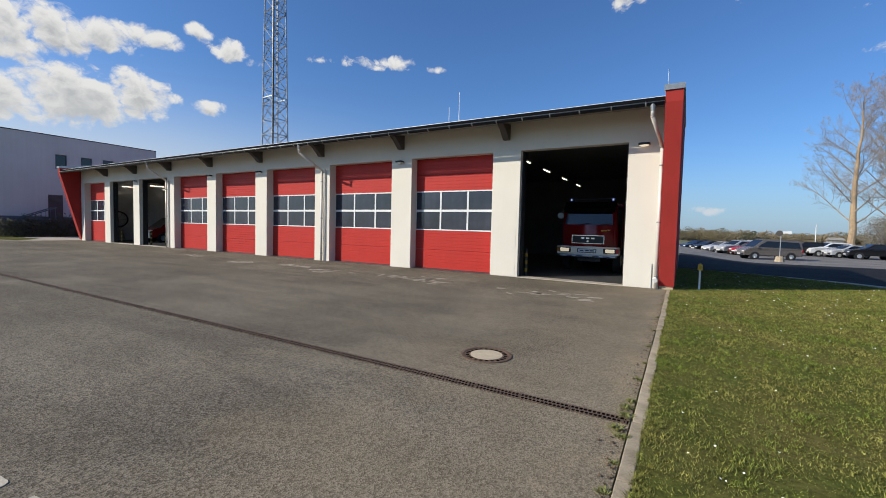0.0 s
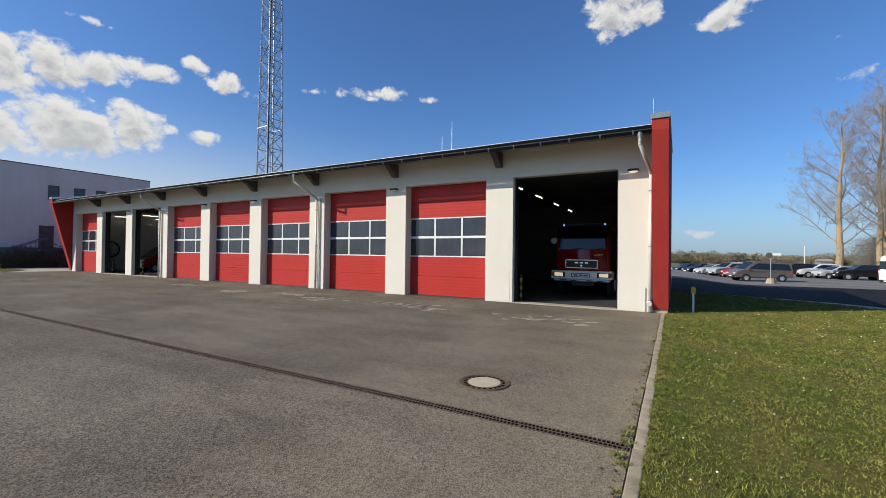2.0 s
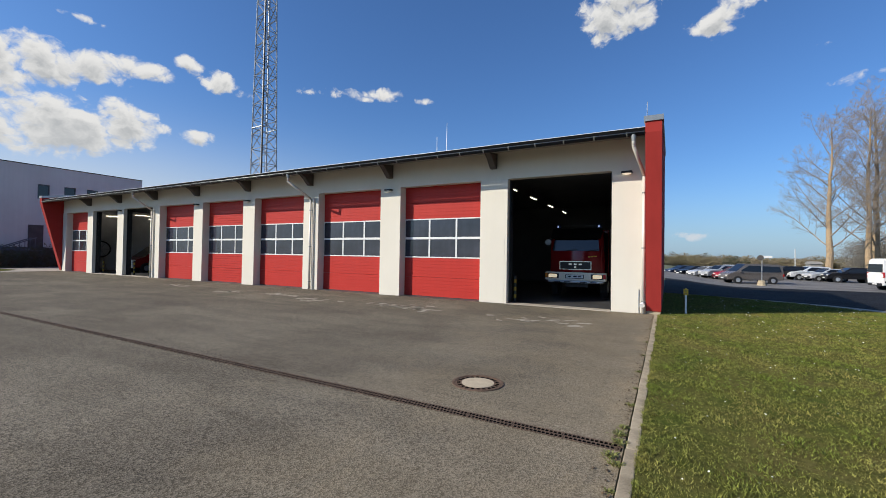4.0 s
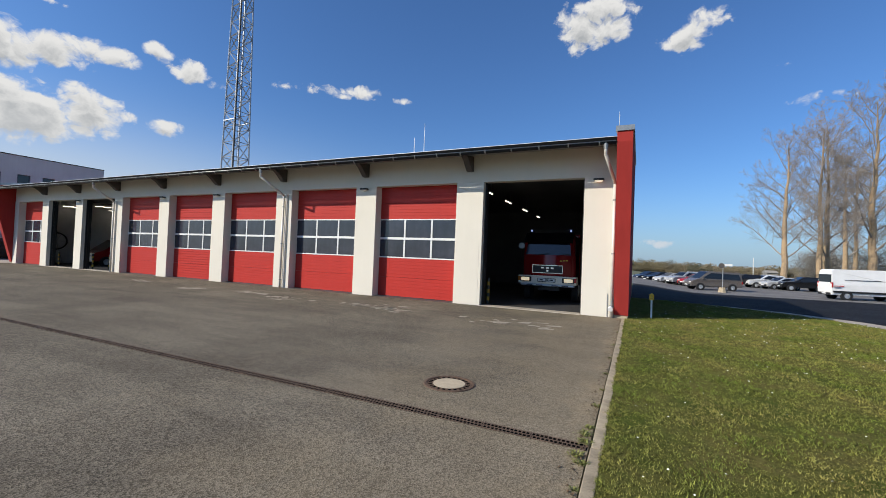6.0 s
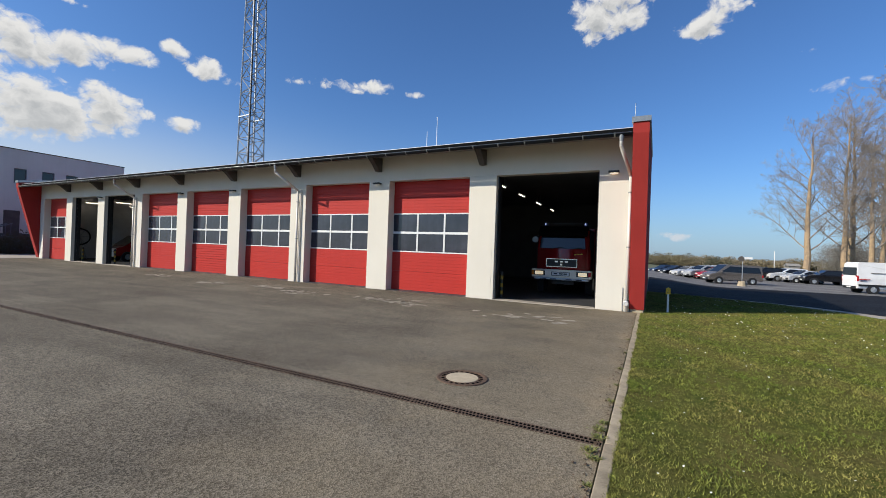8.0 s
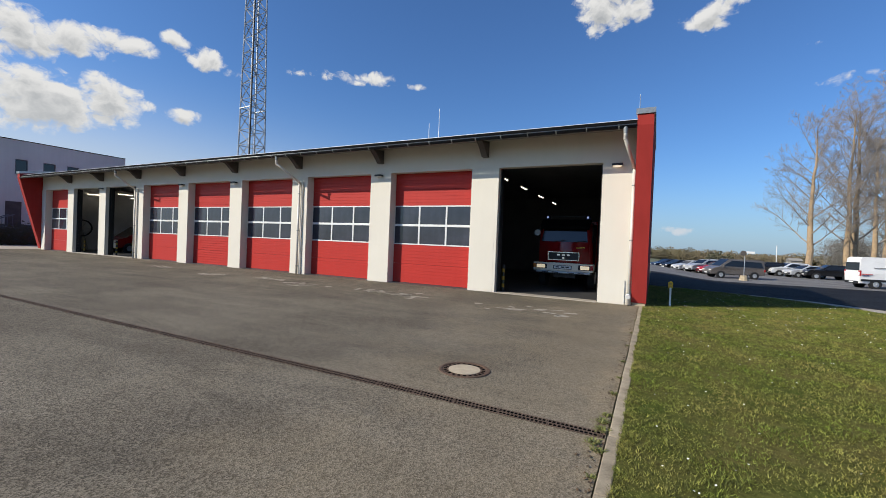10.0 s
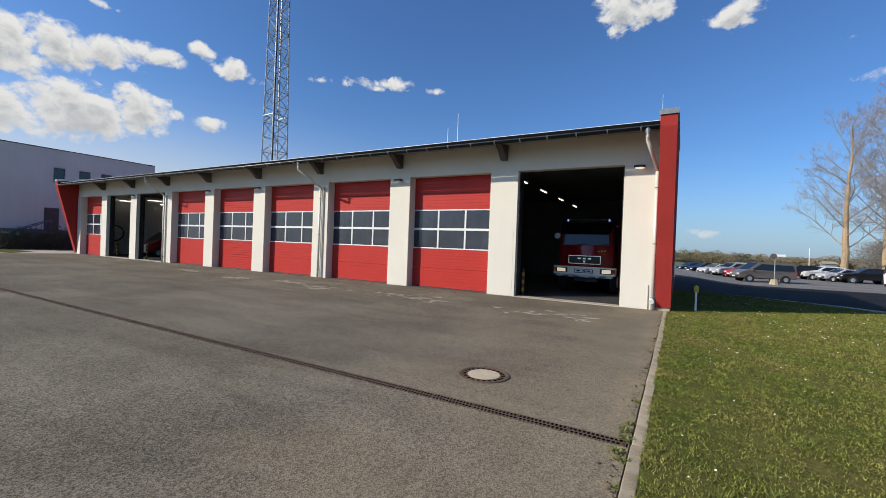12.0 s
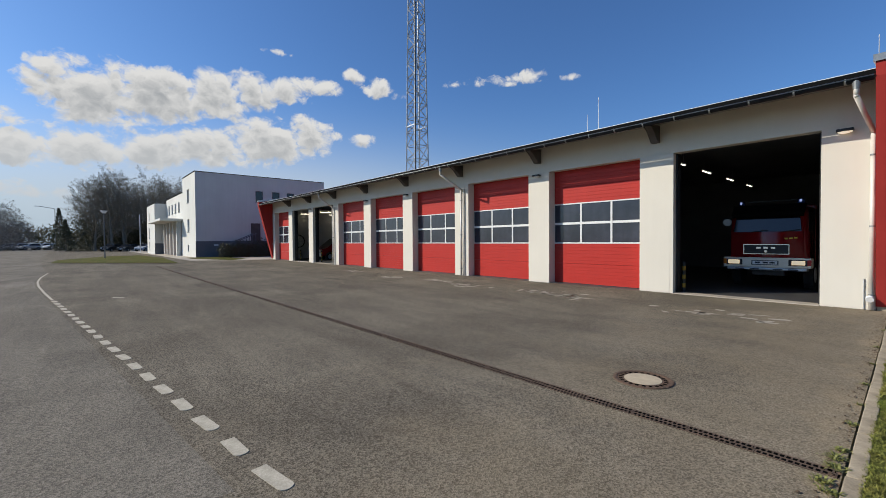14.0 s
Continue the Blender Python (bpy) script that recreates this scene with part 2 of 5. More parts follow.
M = dict(
    apron=asphalt_material("apron_asphalt", (0.130, 0.112, 0.085), (0.172, 0.150, 0.114), grit=0.55, dust=(0.31, 0.245, 0.155)),
    # Street tone is lifted above the apron's to imitate lens haze.
    street=asphalt_material("hazed_street_asphalt", (0.150, 0.133, 0.106), (0.196, 0.175, 0.140), 0.24, 0.40),
    road=asphalt_material("road_asphalt", (0.016, 0.018, 0.022), (0.024, 0.026, 0.031), 0.2, 0.2),
    lot=asphalt_material("parking_asphalt", (0.16, 0.155, 0.15), (0.22, 0.21, 0.20), 0.2, 0.2),
    soil=material("lawn_soil", (0.060, 0.078, 0.014), 0.95, vary=0.2, scale=0.8, fine=24, fine_vary=0.45, bump=0.6, bump_scale=40, color2=(0.125, 0.100, 0.035), spec=0.05),
    field=material("field_grass", (0.10, 0.115, 0.045), 0.95, vary=0.2, scale=0.05, fine=3, fine_vary=0.3, color2=(0.15, 0.13, 0.07)),
    blade=material("grass_blade", (0.118, 0.152, 0.022), 0.65, spec=0.2, vary=0.2, scale=0.9, fine=12, fine_vary=0.55, color2=(0.215, 0.180, 0.055), per_island=0.5),
    petal=material("daisy_petal", (0.8, 0.8, 0.76), 0.6),
    weed=material("weed_leaf", (0.17, 0.175, 0.040), 0.6, fine_vary=0.3, scale=6),
    scuff=material("tyre_scuff", (0.37, 0.33, 0.265), 0.85, vary=0.1, scale=6, fine=60, fine_vary=0.3),
    concrete=material("kerb_concrete", (0.43, 0.355, 0.245), 0.9, spec=0.15, vary=0.2, scale=4, fine=60, fine_vary=0.2, bump=0.4, per_object=0.1),
    plaster=material("cream_render", (0.66, 0.62, 0.53), 0.85, vary=0.025, scale=0.5, fine=70, fine_vary=0.04, bump=0.25, bump_scale=150, streak=0.018),
    red_wall=material("red_render", (0.35, 0.034, 0.028), 0.85, spec=0.2, vary=0.08, scale=0.8, fine=60, fine_vary=0.08, bump=0.3, bump_scale=120, streak=0.1),
    door_red=material("door_red_steel", (0.43, 0.030, 0.022), 0.50, vary=0.05, scale=0.8, fine=30, fine_vary=0.04, streak=0.07, spec=0.22),
    door_frame=material("white_aluminium", (0.70, 0.70, 0.69), 0.35, vary=0.04),
    pane=material("door_pane", (0.040, 0.042, 0.058), 0.08, vary=0.2, scale=0.9, fine=1.4, fine_vary=0.2, spec=0.6, streak=0.15, bump=0.35, bump_scale=2.2),
    zinc=material("weathered_zinc", (0.36, 0.37, 0.36), 0.40, 0.75, vary=0.15, scale=2.0, fine=30, fine_vary=0.12),
    darkzinc=material("dark_flashing", (0.009, 0.0095, 0.010), 0.85, 0.0, vary=0.15, scale=1.5, spec=0.03),
    gutter=material("weathered_dark_gutter", (0.028, 0.029, 0.030), 0.60, 0.0, vary=0.2, scale=1.5, spec=0.2),
    pipe=material("painted_downpipe", (0.66, 0.62, 0.56), 0.45, 0.1, vary=0.08, scale=2),
    roofing=material("roof_sheet", (0.74, 0.75, 0.76), 0.45, 0.1, vary=0.1, scale=0.5),
    timber=material("dark_beam", (0.085, 0.075, 0.068), 0.7, vary=0.15, scale=2),
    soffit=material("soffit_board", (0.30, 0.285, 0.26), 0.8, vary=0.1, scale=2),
    # Dark hall tones stand in for the unlit depth of the interior.
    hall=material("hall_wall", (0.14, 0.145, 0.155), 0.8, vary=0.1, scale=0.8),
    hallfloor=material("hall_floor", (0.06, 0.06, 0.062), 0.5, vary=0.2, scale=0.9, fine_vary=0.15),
    black=material("black_plastic", (0.015, 0.015, 0.016), 0.5),
    rubber=material("tyre_rubber", (0.018, 0.018, 0.018), 0.85, fine_vary=0.2),
    steel=material("galvanised_steel", (0.52, 0.54, 0.56), 0.45, 0.8, vary=0.15, scale=3),
    mast=material("weathered_mast_steel", (0.42, 0.44, 0.46), 0.5, 0.35, vary=0.2, scale=2),
    iron=material("cast_iron", (0.135, 0.082, 0.050), 0.8, 0.0, vary=0.2, scale=5, fine_vary=0.3, bump=0.3),
    rust=material("rusty_grate", (0.135, 0.088, 0.058), 0.85, 0.0, vary=0.25, scale=4, fine_vary=0.3),
    # Near-black that stands in for shade inside holes and under the truck's roof edge.
    shade_fill=material("shade_black", (0.005, 0.005, 0.005), 0.95, spec=0.02),
    paint=material("road_paint", (0.50, 0.455, 0.36), 0.85, vary=0.14, scale=6, fine=60, fine_vary=0.2, bump=0.3, spec=0.15),
    filling=material("manhole_concrete", (0.50, 0.415, 0.295), 0.9, vary=0.08, scale=8, fine=60, fine_vary=0.1, spec=0.15),
    crumb=material("dry_leaf_crumbs", (0.12, 0.075, 0.040), 0.9, vary=0.3, scale=9, fine_vary=0.3),
    # Raised albedo stands in for daylight reaching the hall's west end.
    hall_daylit=material("daylit_hall_wall", (0.78, 0.78, 0.77), 0.8, vary=0.08, scale=0.8),
    lit_lens=glow("lit_headlight", (1.0, 0.84, 0.58), 0.42),
    lit_blue=glow("lit_blue_beacon", (0.45, 0.55, 1.0), 0.6),
    yellow=material("yellow_plastic", (0.75, 0.45, 0.02), 0.5),
    # Dimmer copy of the yellow: the guard posts' shade is in the paint.
    guard=material("shaded_yellow_paint", (0.42, 0.26, 0.02), 0.6, vary=0.15, scale=5),
    # Distance haze is mixed into this twig colour.
    hazy=material("hazy_far_twigs", (0.27, 0.25, 0.22), 0.95, vary=0.2, scale=0.1),
    white=material("white_enamel", (0.78, 0.78, 0.76), 0.4, vary=0.05),
    chrome=material("chrome", (0.75, 0.75, 0.75), 0.15, 1.0, vary=0.02),
    truck_red=material("fire_truck_red", (0.25, 0.008, 0.010), 0.22, vary=0.03),
    blind=material("pale_blind_pane", (0.30, 0.31, 0.32), 0.25, vary=0.1, scale=1.5),
    bumper=material("bumper_white", (0.92, 0.84, 0.70), 0.4, vary=0.05),
    lens=material("lamp_glass", (0.75, 0.72, 0.66), 0.15, vary=0.05),
    amber=material("amber_lens", (0.7, 0.2, 0.02), 0.2),
    tail=material("red_lens", (0.45, 0.02, 0.02), 0.2),
    blue=material("blue_beacon", (0.05, 0.07, 0.15), 0.15),
    carglass=glass("car_glass", (0.012, 0.014, 0.016), 0.05),
    tube=glow("fluorescent_tube", (1.0, 0.90, 0.74), 3.6),
    bulkhead=glow("bulkhead_lamp_glass", (1.0, 0.86, 0.66), 0.6),
    house=material("white_render", (0.62, 0.62, 0.575), 0.85, vary=0.05, scale=0.3, fine=20, fine_vary=0.04, streak=0.05),
    plinth=material("grey_plinth", (0.13, 0.14, 0.155), 0.8, vary=0.08, scale=0.8),
    paving=material("pale_paving", (0.42, 0.37, 0.30), 0.85, vary=0.12, scale=0.7, fine=6, fine_vary=0.12),
    bark=material("poplar_bark", (0.40, 0.28, 0.16), 0.9, vary=0.25, scale=2, fine=20, fine_vary=0.25, color2=(0.24, 0.18, 0.12)),
    twig=material("bare_twig", (0.34, 0.29, 0.245), 0.9, vary=0.2, scale=0.6),
    # Bark lightened so that the colour holds the haze over the wood.
    darkbark=material("wood_bark", (0.21, 0.185, 0.145), 0.9, vary=0.2, scale=1),
    ivy=material("dark_evergreen", (0.060, 0.066, 0.034), 0.8, vary=0.2, scale=0.4, color2=(0.10, 0.092, 0.056)),
    scrub=material("dry_scrub", (0.25, 0.205, 0.14), 0.95, spec=0.05, vary=0.2, scale=0.10, color2=(0.15, 0.135, 0.075)),
)
PAINTS = {}


def paint(name, color, metal=0.3):
    if name not in PAINTS:
        PAINTS[name] = material(name + "_car_paint", color, 0.28, metal, vary=0.02, fine_vary=0.02)
    return PAINTS[name]


# ---- mesh helpers ----
def box(bm, x0, x1, y0, y1, z0, z1, bevel=0.0):
    r = bmesh.ops.create_cube(bm, size=1.0)
    vs = r["verts"]
    for v in vs:
        v.co = Vector(((x0 + x1) / 2 + v.co.x * (x1 - x0), (y0 + y1) / 2 + v.co.y * (y1 - y0), (z0 + z1) / 2 + v.co.z * (z1 - z0)))
    if bevel:
        es = {e for v in vs for e in v.link_edges}
        bmesh.ops.bevel(bm, geom=list(es), offset=bevel, segments=2, affect="EDGES", profile=0.6)
    return bm


def rod(bm, a, b, r0, r1=None, seg=10):
    a, b = Vector(a), Vector(b)
    r1 = r0 if r1 is None else r1
    d = b - a
    mat = Matrix.Translation((a + b) / 2) @ d.to_track_quat("Z", "Y").to_matrix().to_4x4()
    bmesh.ops.create_cone(bm, cap_ends=True, segments=seg, radius1=r0, radius2=r1, depth=d.length, matrix=mat)
    return bm


def pipe_run(bm, pts, r, seg=10):
    """A pipe through points, with a ball at each bend."""
    for a, b in zip(pts, pts[1:]):
        rod(bm, a, b, r, seg=seg)
    for p in pts[1:-1]:
        bmesh.ops.create_uvsphere(bm, u_segments=seg, v_segments=6, radius=r * 1.02, matrix=Matrix.Translation(p))
    return bm


def prism(bm, pts, axis, a, b):
    """A polygon pulled out along an axis: 'x' takes points (y, z), 'y' takes (x, z), 'z' takes (x, y)."""
    def at(p, t):
        return {"x": (t, p[0], p[1]), "y": (p[0], t, p[1]), "z": (p[0], p[1], t)}[axis]
    lo = [bm.verts.new(at(p, a)) for p in pts]
    hi = [bm.verts.new(at(p, b)) for p in pts]
    fs = [bm.faces.new(lo), bm.faces.new(hi)]
    n = len(pts)
    for i in range(n):
        fs.append(bm.faces.new((lo[i], lo[(i + 1) % n], hi[(i + 1) % n], hi[i])))
    bmesh.ops.recalc_face_normals(bm, faces=fs)
    return bm


def mesh_of(name, bm, mat, smooth=False):
    me = bpy.data.meshes.new(name)
    bm.to_mesh(me)
    bm.free()
    me.materials.append(mat)
    if smooth:
        me.polygons.foreach_set("use_smooth", [True] * len(me.polygons))
    return me


def part(name, bm, mat, parent, label="", smooth=False):
    """One mesh object under a thing or under a part."""
    ob = new(name, bm if isinstance(bm, bpy.types.Mesh) else mesh_of(name, bm, mat, smooth))
    ob.parent = parent
    return tagged(ob, label)


def thing(name, label, category, where=(0, 0, 0), turn=0, group="", kind=""):
    ob = new(name)
    ob.empty_display_size = 0.2
    ob.matrix_basis = pose(*where, 0, 0, turn)
    return tagged(ob, label, category, group, kind)


def structure(name, bm, mat, label, category="", smooth=False):
    ob = new(name, bm if isinstance(bm, bpy.types.Mesh) else mesh_of(name, bm, mat, smooth))
    return tagged(ob, label, category, "", "structure")


def B():
    return bmesh.new()


def raw_mesh(name, verts, faces, mat):
    me = bpy.data.meshes.new(name)
    me.from_pydata(verts, [], faces)
    me.materials.append(mat)
    me.update()
    return me


def step(a, b, v):
    t = min(1, max(0, (v - a) / (b - a)))
    return t * t * (3 - 2 * t)


def lie(x, y):
    """Height of the terrain: level at the station, falling a little towards the car park."""
    return -0.62 * step(3.0, 30.0, y) * step(-1.0, 6.0, x)


def sheet(name, outline, mat, lift, label, category, cell=2.0):
    """A paved or planted area inside an outline, laid on the terrain."""
    bm = B()
    f = bm.faces.new([bm.verts.new((x, y, 0)) for x, y in outline])
    bmesh.ops.triangulate(bm, faces=[f])
    xs, ys = [p[0] for p in outline], [p[1] for p in outline]
    if max(ys) > 2 and max(xs) > 0:
        for k in range(1, 20):
            yy = 2.0 + k * 1.5
            if min(ys) < yy < max(ys):
                bmesh.ops.bisect_plane(bm, geom=bm.verts[:] + bm.edges[:] + bm.faces[:], plane_co=(0, yy, 0), plane_no=(0, 1, 0))
        for k in range(8):
            xx = -1.0 + k
            if min(xs) < xx < max(xs):
                bmesh.ops.bisect_plane(bm, geom=bm.verts[:] + bm.edges[:] + bm.faces[:], plane_co=(xx, 0, 0), plane_no=(1, 0, 0))
    for v in bm.verts:
        v.co.z = lie(v.co.x, v.co.y) + lift
    bmesh.ops.recalc_face_normals(bm, faces=bm.faces[:])
    if bm.faces and bm.faces[:][0].normal.z < 0:
        bmesh.ops.reverse_faces(bm, faces=bm.faces[:])
    return structure(name, bm, mat, label, category)


# ---- ground ----
def build_ground():
    rings = [-2600, -800, -300, -120, -60, -30, -15] + [i * 1.5 for i in range(-6, 28)] + [45, 60, 90, 150, 300, 800, 2600]
    cols = [-2600, -800, -300, -150, -80, -50, -30, -15, -8] + [i * 1.0 for i in range(-4, 10)] + [15, 25, 40, 80, 200, 800, 2600]
    verts = [(x, y, lie(x, y) - 0.03) for y in rings for x in cols]
    w = len(cols)
    faces = [(j * w + i, j * w + i + 1, (j + 1) * w + i + 1, (j + 1) * w + i) for j in range(len(rings) - 1) for i in range(w - 1)]
    structure("ground", raw_mesh("ground", verts, faces, M["field"]), None, "flat grassland reaching to the horizon", "ground")


LAWN = [(-0.07, -40), (9.5, -40), (9.3, -8), (8.3, -1.0), (7.35, 2.6), (6.6, 4.9), (5.3, 7.0), (3.6, 8.3), (1.5, 9.0), (0.02, 9.2), (0.02, 0.0), (-0.07, -0.1)]
build_ground()
sheet("apron", [(-170, -60), (-0.19, -60), (-0.19, 0.0), (-41.8, 0.0), (-41.8, -3.0), (-45, -6.5), (-62, -6.5), (-170, -6.5)], M["apron"], 0.0,
      "worn grey asphalt forecourt and street with tyre marks", "forecourt")
# Same asphalt as the apron, with the haze over the street in its colour.
sheet("street", [(-170, -60), (-3.0, -60), (-3.0, -13.5), (-17.3, -15.05), (-20, -15.35), (-23, -15.65), (-26, -15.85), (-29, -15.9), (-33, -15.8), (-60, -17.5), (-170, -20)], M["street"], 0.0015,
      "worn asphalt of the street beyond the broken line, paled to imitate haze", "street")
sheet("lawn", LAWN, M["soil"], 0.012, "mossy lawn ground below the short grass", "lawn")
sheet("road", [(0.02, 9.5), (1.6, 9.3), (3.8, 8.6), (5.6, 7.3), (6.95, 5.1), (7.75, 2.7), (8.7, -1.0), (9.7, -8), (9.9, -40), (40, -40), (60, 20), (90, 36), (0.02, 29)], M["road"], -0.004,
      "dark smooth asphalt access road beside the lawn", "road")
sheet("verge_strip", [(1.5, 9.0), (3.6, 8.3), (5.3, 7.0), (6.6, 4.9), (7.35, 2.6), (8.3, -1.0), (9.3, -8), (9.5, -40), (10.7, -40), (10.5, -8), (9.5, -1.0), (8.4, 3.0), (7.4, 5.4), (5.85, 7.55), (3.9, 8.75), (1.6, 9.32)], M["paving"], 0.006,
      "narrow pale concrete strip between lawn and access road", "verge")
sheet("car_park", [(-30, 29.0), (0.02, 29.0), (90, 36.0), (90, 62), (-30, 62)], M["lot"], -0.002, "pale asphalt car park behind the access road", "car park")

# ---- fire station ----
HEAD, DEPTH = 4.50, 15.0
RECESS = 0.40
BAYS = 9
XR = [-1.42, -5.98, -10.60, -15.17, -19.65, -24.10, -28.53, -32.94, -37.30]
XL = [-4.92, -9.58, -14.20, -18.72, -23.22, -27.68, -32.10, -36.45, -40.80]
PIERS = [(XL[k] + XR[k + 1]) / 2 for k in range(BAYS - 1)]
FAR = -41.75
EAVE_Y, EAVE_Z, SLOPE = -1.10, 5.385, math.tan(radians(10.0))


def roof_z(y):
    return EAVE_Z + (y - EAVE_Y) * SLOPE


def build_station_shell():
    edges = [-0.42] + [v for k in range(BAYS) for v in (XR[k], XL[k])] + [FAR + 0.35]
    for i in range(0, len(edges), 2):
        x1, x0 = edges[i], edges[i + 1]
        bm = B()
        box(bm, x0, x1, 0.0, RECESS + 0.12, 0.0, HEAD, 0.012)
        structure("wall_pillar", bm, M["plaster"], "cream rendered pillar between the vehicle doors", "pillar")
    bm = B()
    prism(bm, [(0.02, HEAD), (0.35, HEAD), (0.35, roof_z(0.35) - 0.10), (0.02, roof_z(0.02) - 0.10)], "x", FAR + 0.35, -0.42)
    structure("wall_front", bm, M["plaster"], "cream rendered fascia wall above the vehicle doors", "wall")
    for name, x0, x1 in (("wall_east", -0.42, 0.0), ("wall_west", FAR - 0.05, FAR + 0.35)):
        bm = B()
        top = 5.56
        prism(bm, [(-0.02, 0.10), (DEPTH + 0.3, 0.10), (DEPTH + 0.3, top + DEPTH * SLOPE), (-1.28, top), (-1.28, 5.25), (-1.20, 4.9)], "x", x0, x1)
        w = structure(name, bm, M["red_wall"], "red rendered end wall leaning out towards the eave", "wall")
        bm = B()
        prism(bm, [(-1.32, top), (DEPTH + 0.35, top + DEPTH * SLOPE), (DEPTH + 0.35, top + 0.15 + DEPTH * SLOPE), (-1.32, top + 0.15)], "x", x0 - 0.04, x1 + 0.04)
        part("coping", bm, M["zinc"], w, "grey sheet-metal coping")
        bm = B()
        box(bm, x0 + 0.02, x1 - 0.02, 0.01, DEPTH, -0.6, 0.10)
        part("plinth", bm, M["concrete"], w, "concrete footing")
    # Rear wall, east lining, floor and ceiling carry the hall's shade in their colour.
    bm = B()
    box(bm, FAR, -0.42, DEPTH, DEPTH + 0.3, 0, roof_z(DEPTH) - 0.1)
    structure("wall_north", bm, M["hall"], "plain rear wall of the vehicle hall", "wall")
    # West lining: brighter than the other hall walls to imitate incoming daylight.
    bm = B()
    box(bm, FAR + 0.355, FAR + 0.40, RECESS + 0.12, DEPTH, 0.012, HEAD + 0.6)
    structure("wall_lining", bm, M["hall_daylit"], "inner lining of the hall's end wall, paled to stand for daylight", "wall")
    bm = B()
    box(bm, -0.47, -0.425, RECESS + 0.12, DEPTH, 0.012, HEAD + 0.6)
    structure("wall_lining", bm, M["hall"], "inner lining of the hall's end wall, greyed to stand for its shade", "wall")
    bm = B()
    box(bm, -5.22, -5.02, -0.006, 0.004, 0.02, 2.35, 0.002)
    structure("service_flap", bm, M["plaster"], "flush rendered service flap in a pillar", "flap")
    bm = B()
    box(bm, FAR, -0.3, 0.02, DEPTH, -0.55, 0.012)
    structure("floor", bm, M["hallfloor"], "sealed concrete floor of the vehicle hall, toned dark for the shady interior", "floor")
    # Pale sill colour also stands in for the sunlit edge of the hall floor.
    for k in (0, 6, 7):
        bm = B()
        box(bm, XL[k], XR[k], -0.10, 0.42, -0.2, 0.018, 0.006)
        structure("threshold", bm, M["paving"], "pale concrete sill strip below an open door, imitating the sunlit floor edge", "threshold")
    bm = B()
    t = 0.075
    prism(bm, [(EAVE_Y, roof_z(EAVE_Y) - t), (DEPTH, roof_z(DEPTH) - t), (DEPTH, roof_z(DEPTH) + 0.06), (EAVE_Y, roof_z(EAVE_Y) + 0.06)], "x", FAR + 0.35, -0.42)
    roof = structure("roof", bm, M["roofing"], "shallow pale sheet-metal roof over the vehicle hall", "roof")
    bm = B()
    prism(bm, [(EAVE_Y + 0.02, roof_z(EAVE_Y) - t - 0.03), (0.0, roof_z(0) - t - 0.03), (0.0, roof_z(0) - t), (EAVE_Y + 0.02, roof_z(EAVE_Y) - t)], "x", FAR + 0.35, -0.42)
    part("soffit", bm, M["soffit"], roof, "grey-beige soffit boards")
    bm = B()
    box(bm, FAR + 0.35, -0.42, EAVE_Y - 0.03, EAVE_Y, EAVE_Z - 0.10, EAVE_Z + 0.065)
    part("fascia_strip", bm, M["darkzinc"], roof, "dark metal eave flashing")
    bm = B()
    prism(bm, [(EAVE_Y - 0.04, EAVE_Z + 0.067), (EAVE_Y + 0.16, EAVE_Z + 0.102), (EAVE_Y + 0.16, EAVE_Z + 0.116), (EAVE_Y - 0.04, EAVE_Z + 0.081)], "x", FAR + 0.35, -0.42)
    part("drip_edge", bm, M["roofing"], roof, "thin pale drip edge above the gutter")
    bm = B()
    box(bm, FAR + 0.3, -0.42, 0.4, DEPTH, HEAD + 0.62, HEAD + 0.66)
    structure("ceiling", bm, M["hall"], "ceiling of the vehicle hall, darkened to stand for its shade", "ceiling")
    # half-round gutter hung in front of the eave
    bm = B()
    cy, cz, r = EAVE_Y - 0.125, EAVE_Z - 0.105, 0.085
    arc = [(cy + r * math.cos(a), cz + r * math.sin(a)) for a in [math.pi + i * math.pi / 8 for i in range(9)]]
    inner = [(cy + (r - 0.006) * math.cos(a), cz + (r - 0.006) * math.sin(a)) for a in [2 * math.pi - i * math.pi / 8 for i in range(9)]]
    prism(bm, arc + inner, "x", FAR + 0.36, -0.44)
    gutter = thing("gutter", "dark zinc half-round gutter along the eave", "gutter")
    part("trough", bm, M["gutter"], gutter, smooth=True)
    # Lip is far brighter than the trough, to imitate the sun's highlight on it.
    bm = B()
    rod(bm, (FAR + 0.36, cy - r, cz + 0.005), (-0.44, cy - r, cz + 0.005), 0.014, seg=8)
    part("rolled_lip", bm, M["zinc"], gutter, "rolled zinc lip, brightened to imitate its highlight", True)
    hook = B()
    box(hook, -0.015, 0.015, cy - r - 0.012, EAVE_Y + 0.02, cz + 0.014, cz + 0.022)
    strap = [(cy + (r + 0.007) * math.cos(a), cz + (r + 0.007) * math.sin(a)) for a in [math.pi + i * math.pi / 8 for i in range(9)]]
    under = [(cy + (r + 0.001) * math.cos(a), cz + (r + 0.001) * math.sin(a)) for a in [2 * math.pi - i * math.pi / 8 for i in range(9)]]
    prism(hook, strap + under, "x", -0.018, 0.018)
    hm = mesh_of("hook", hook, M["zinc"])
    for i in range(46):
        part("hook", hm, None, gutter).location.x = -0.9 - i * 0.89


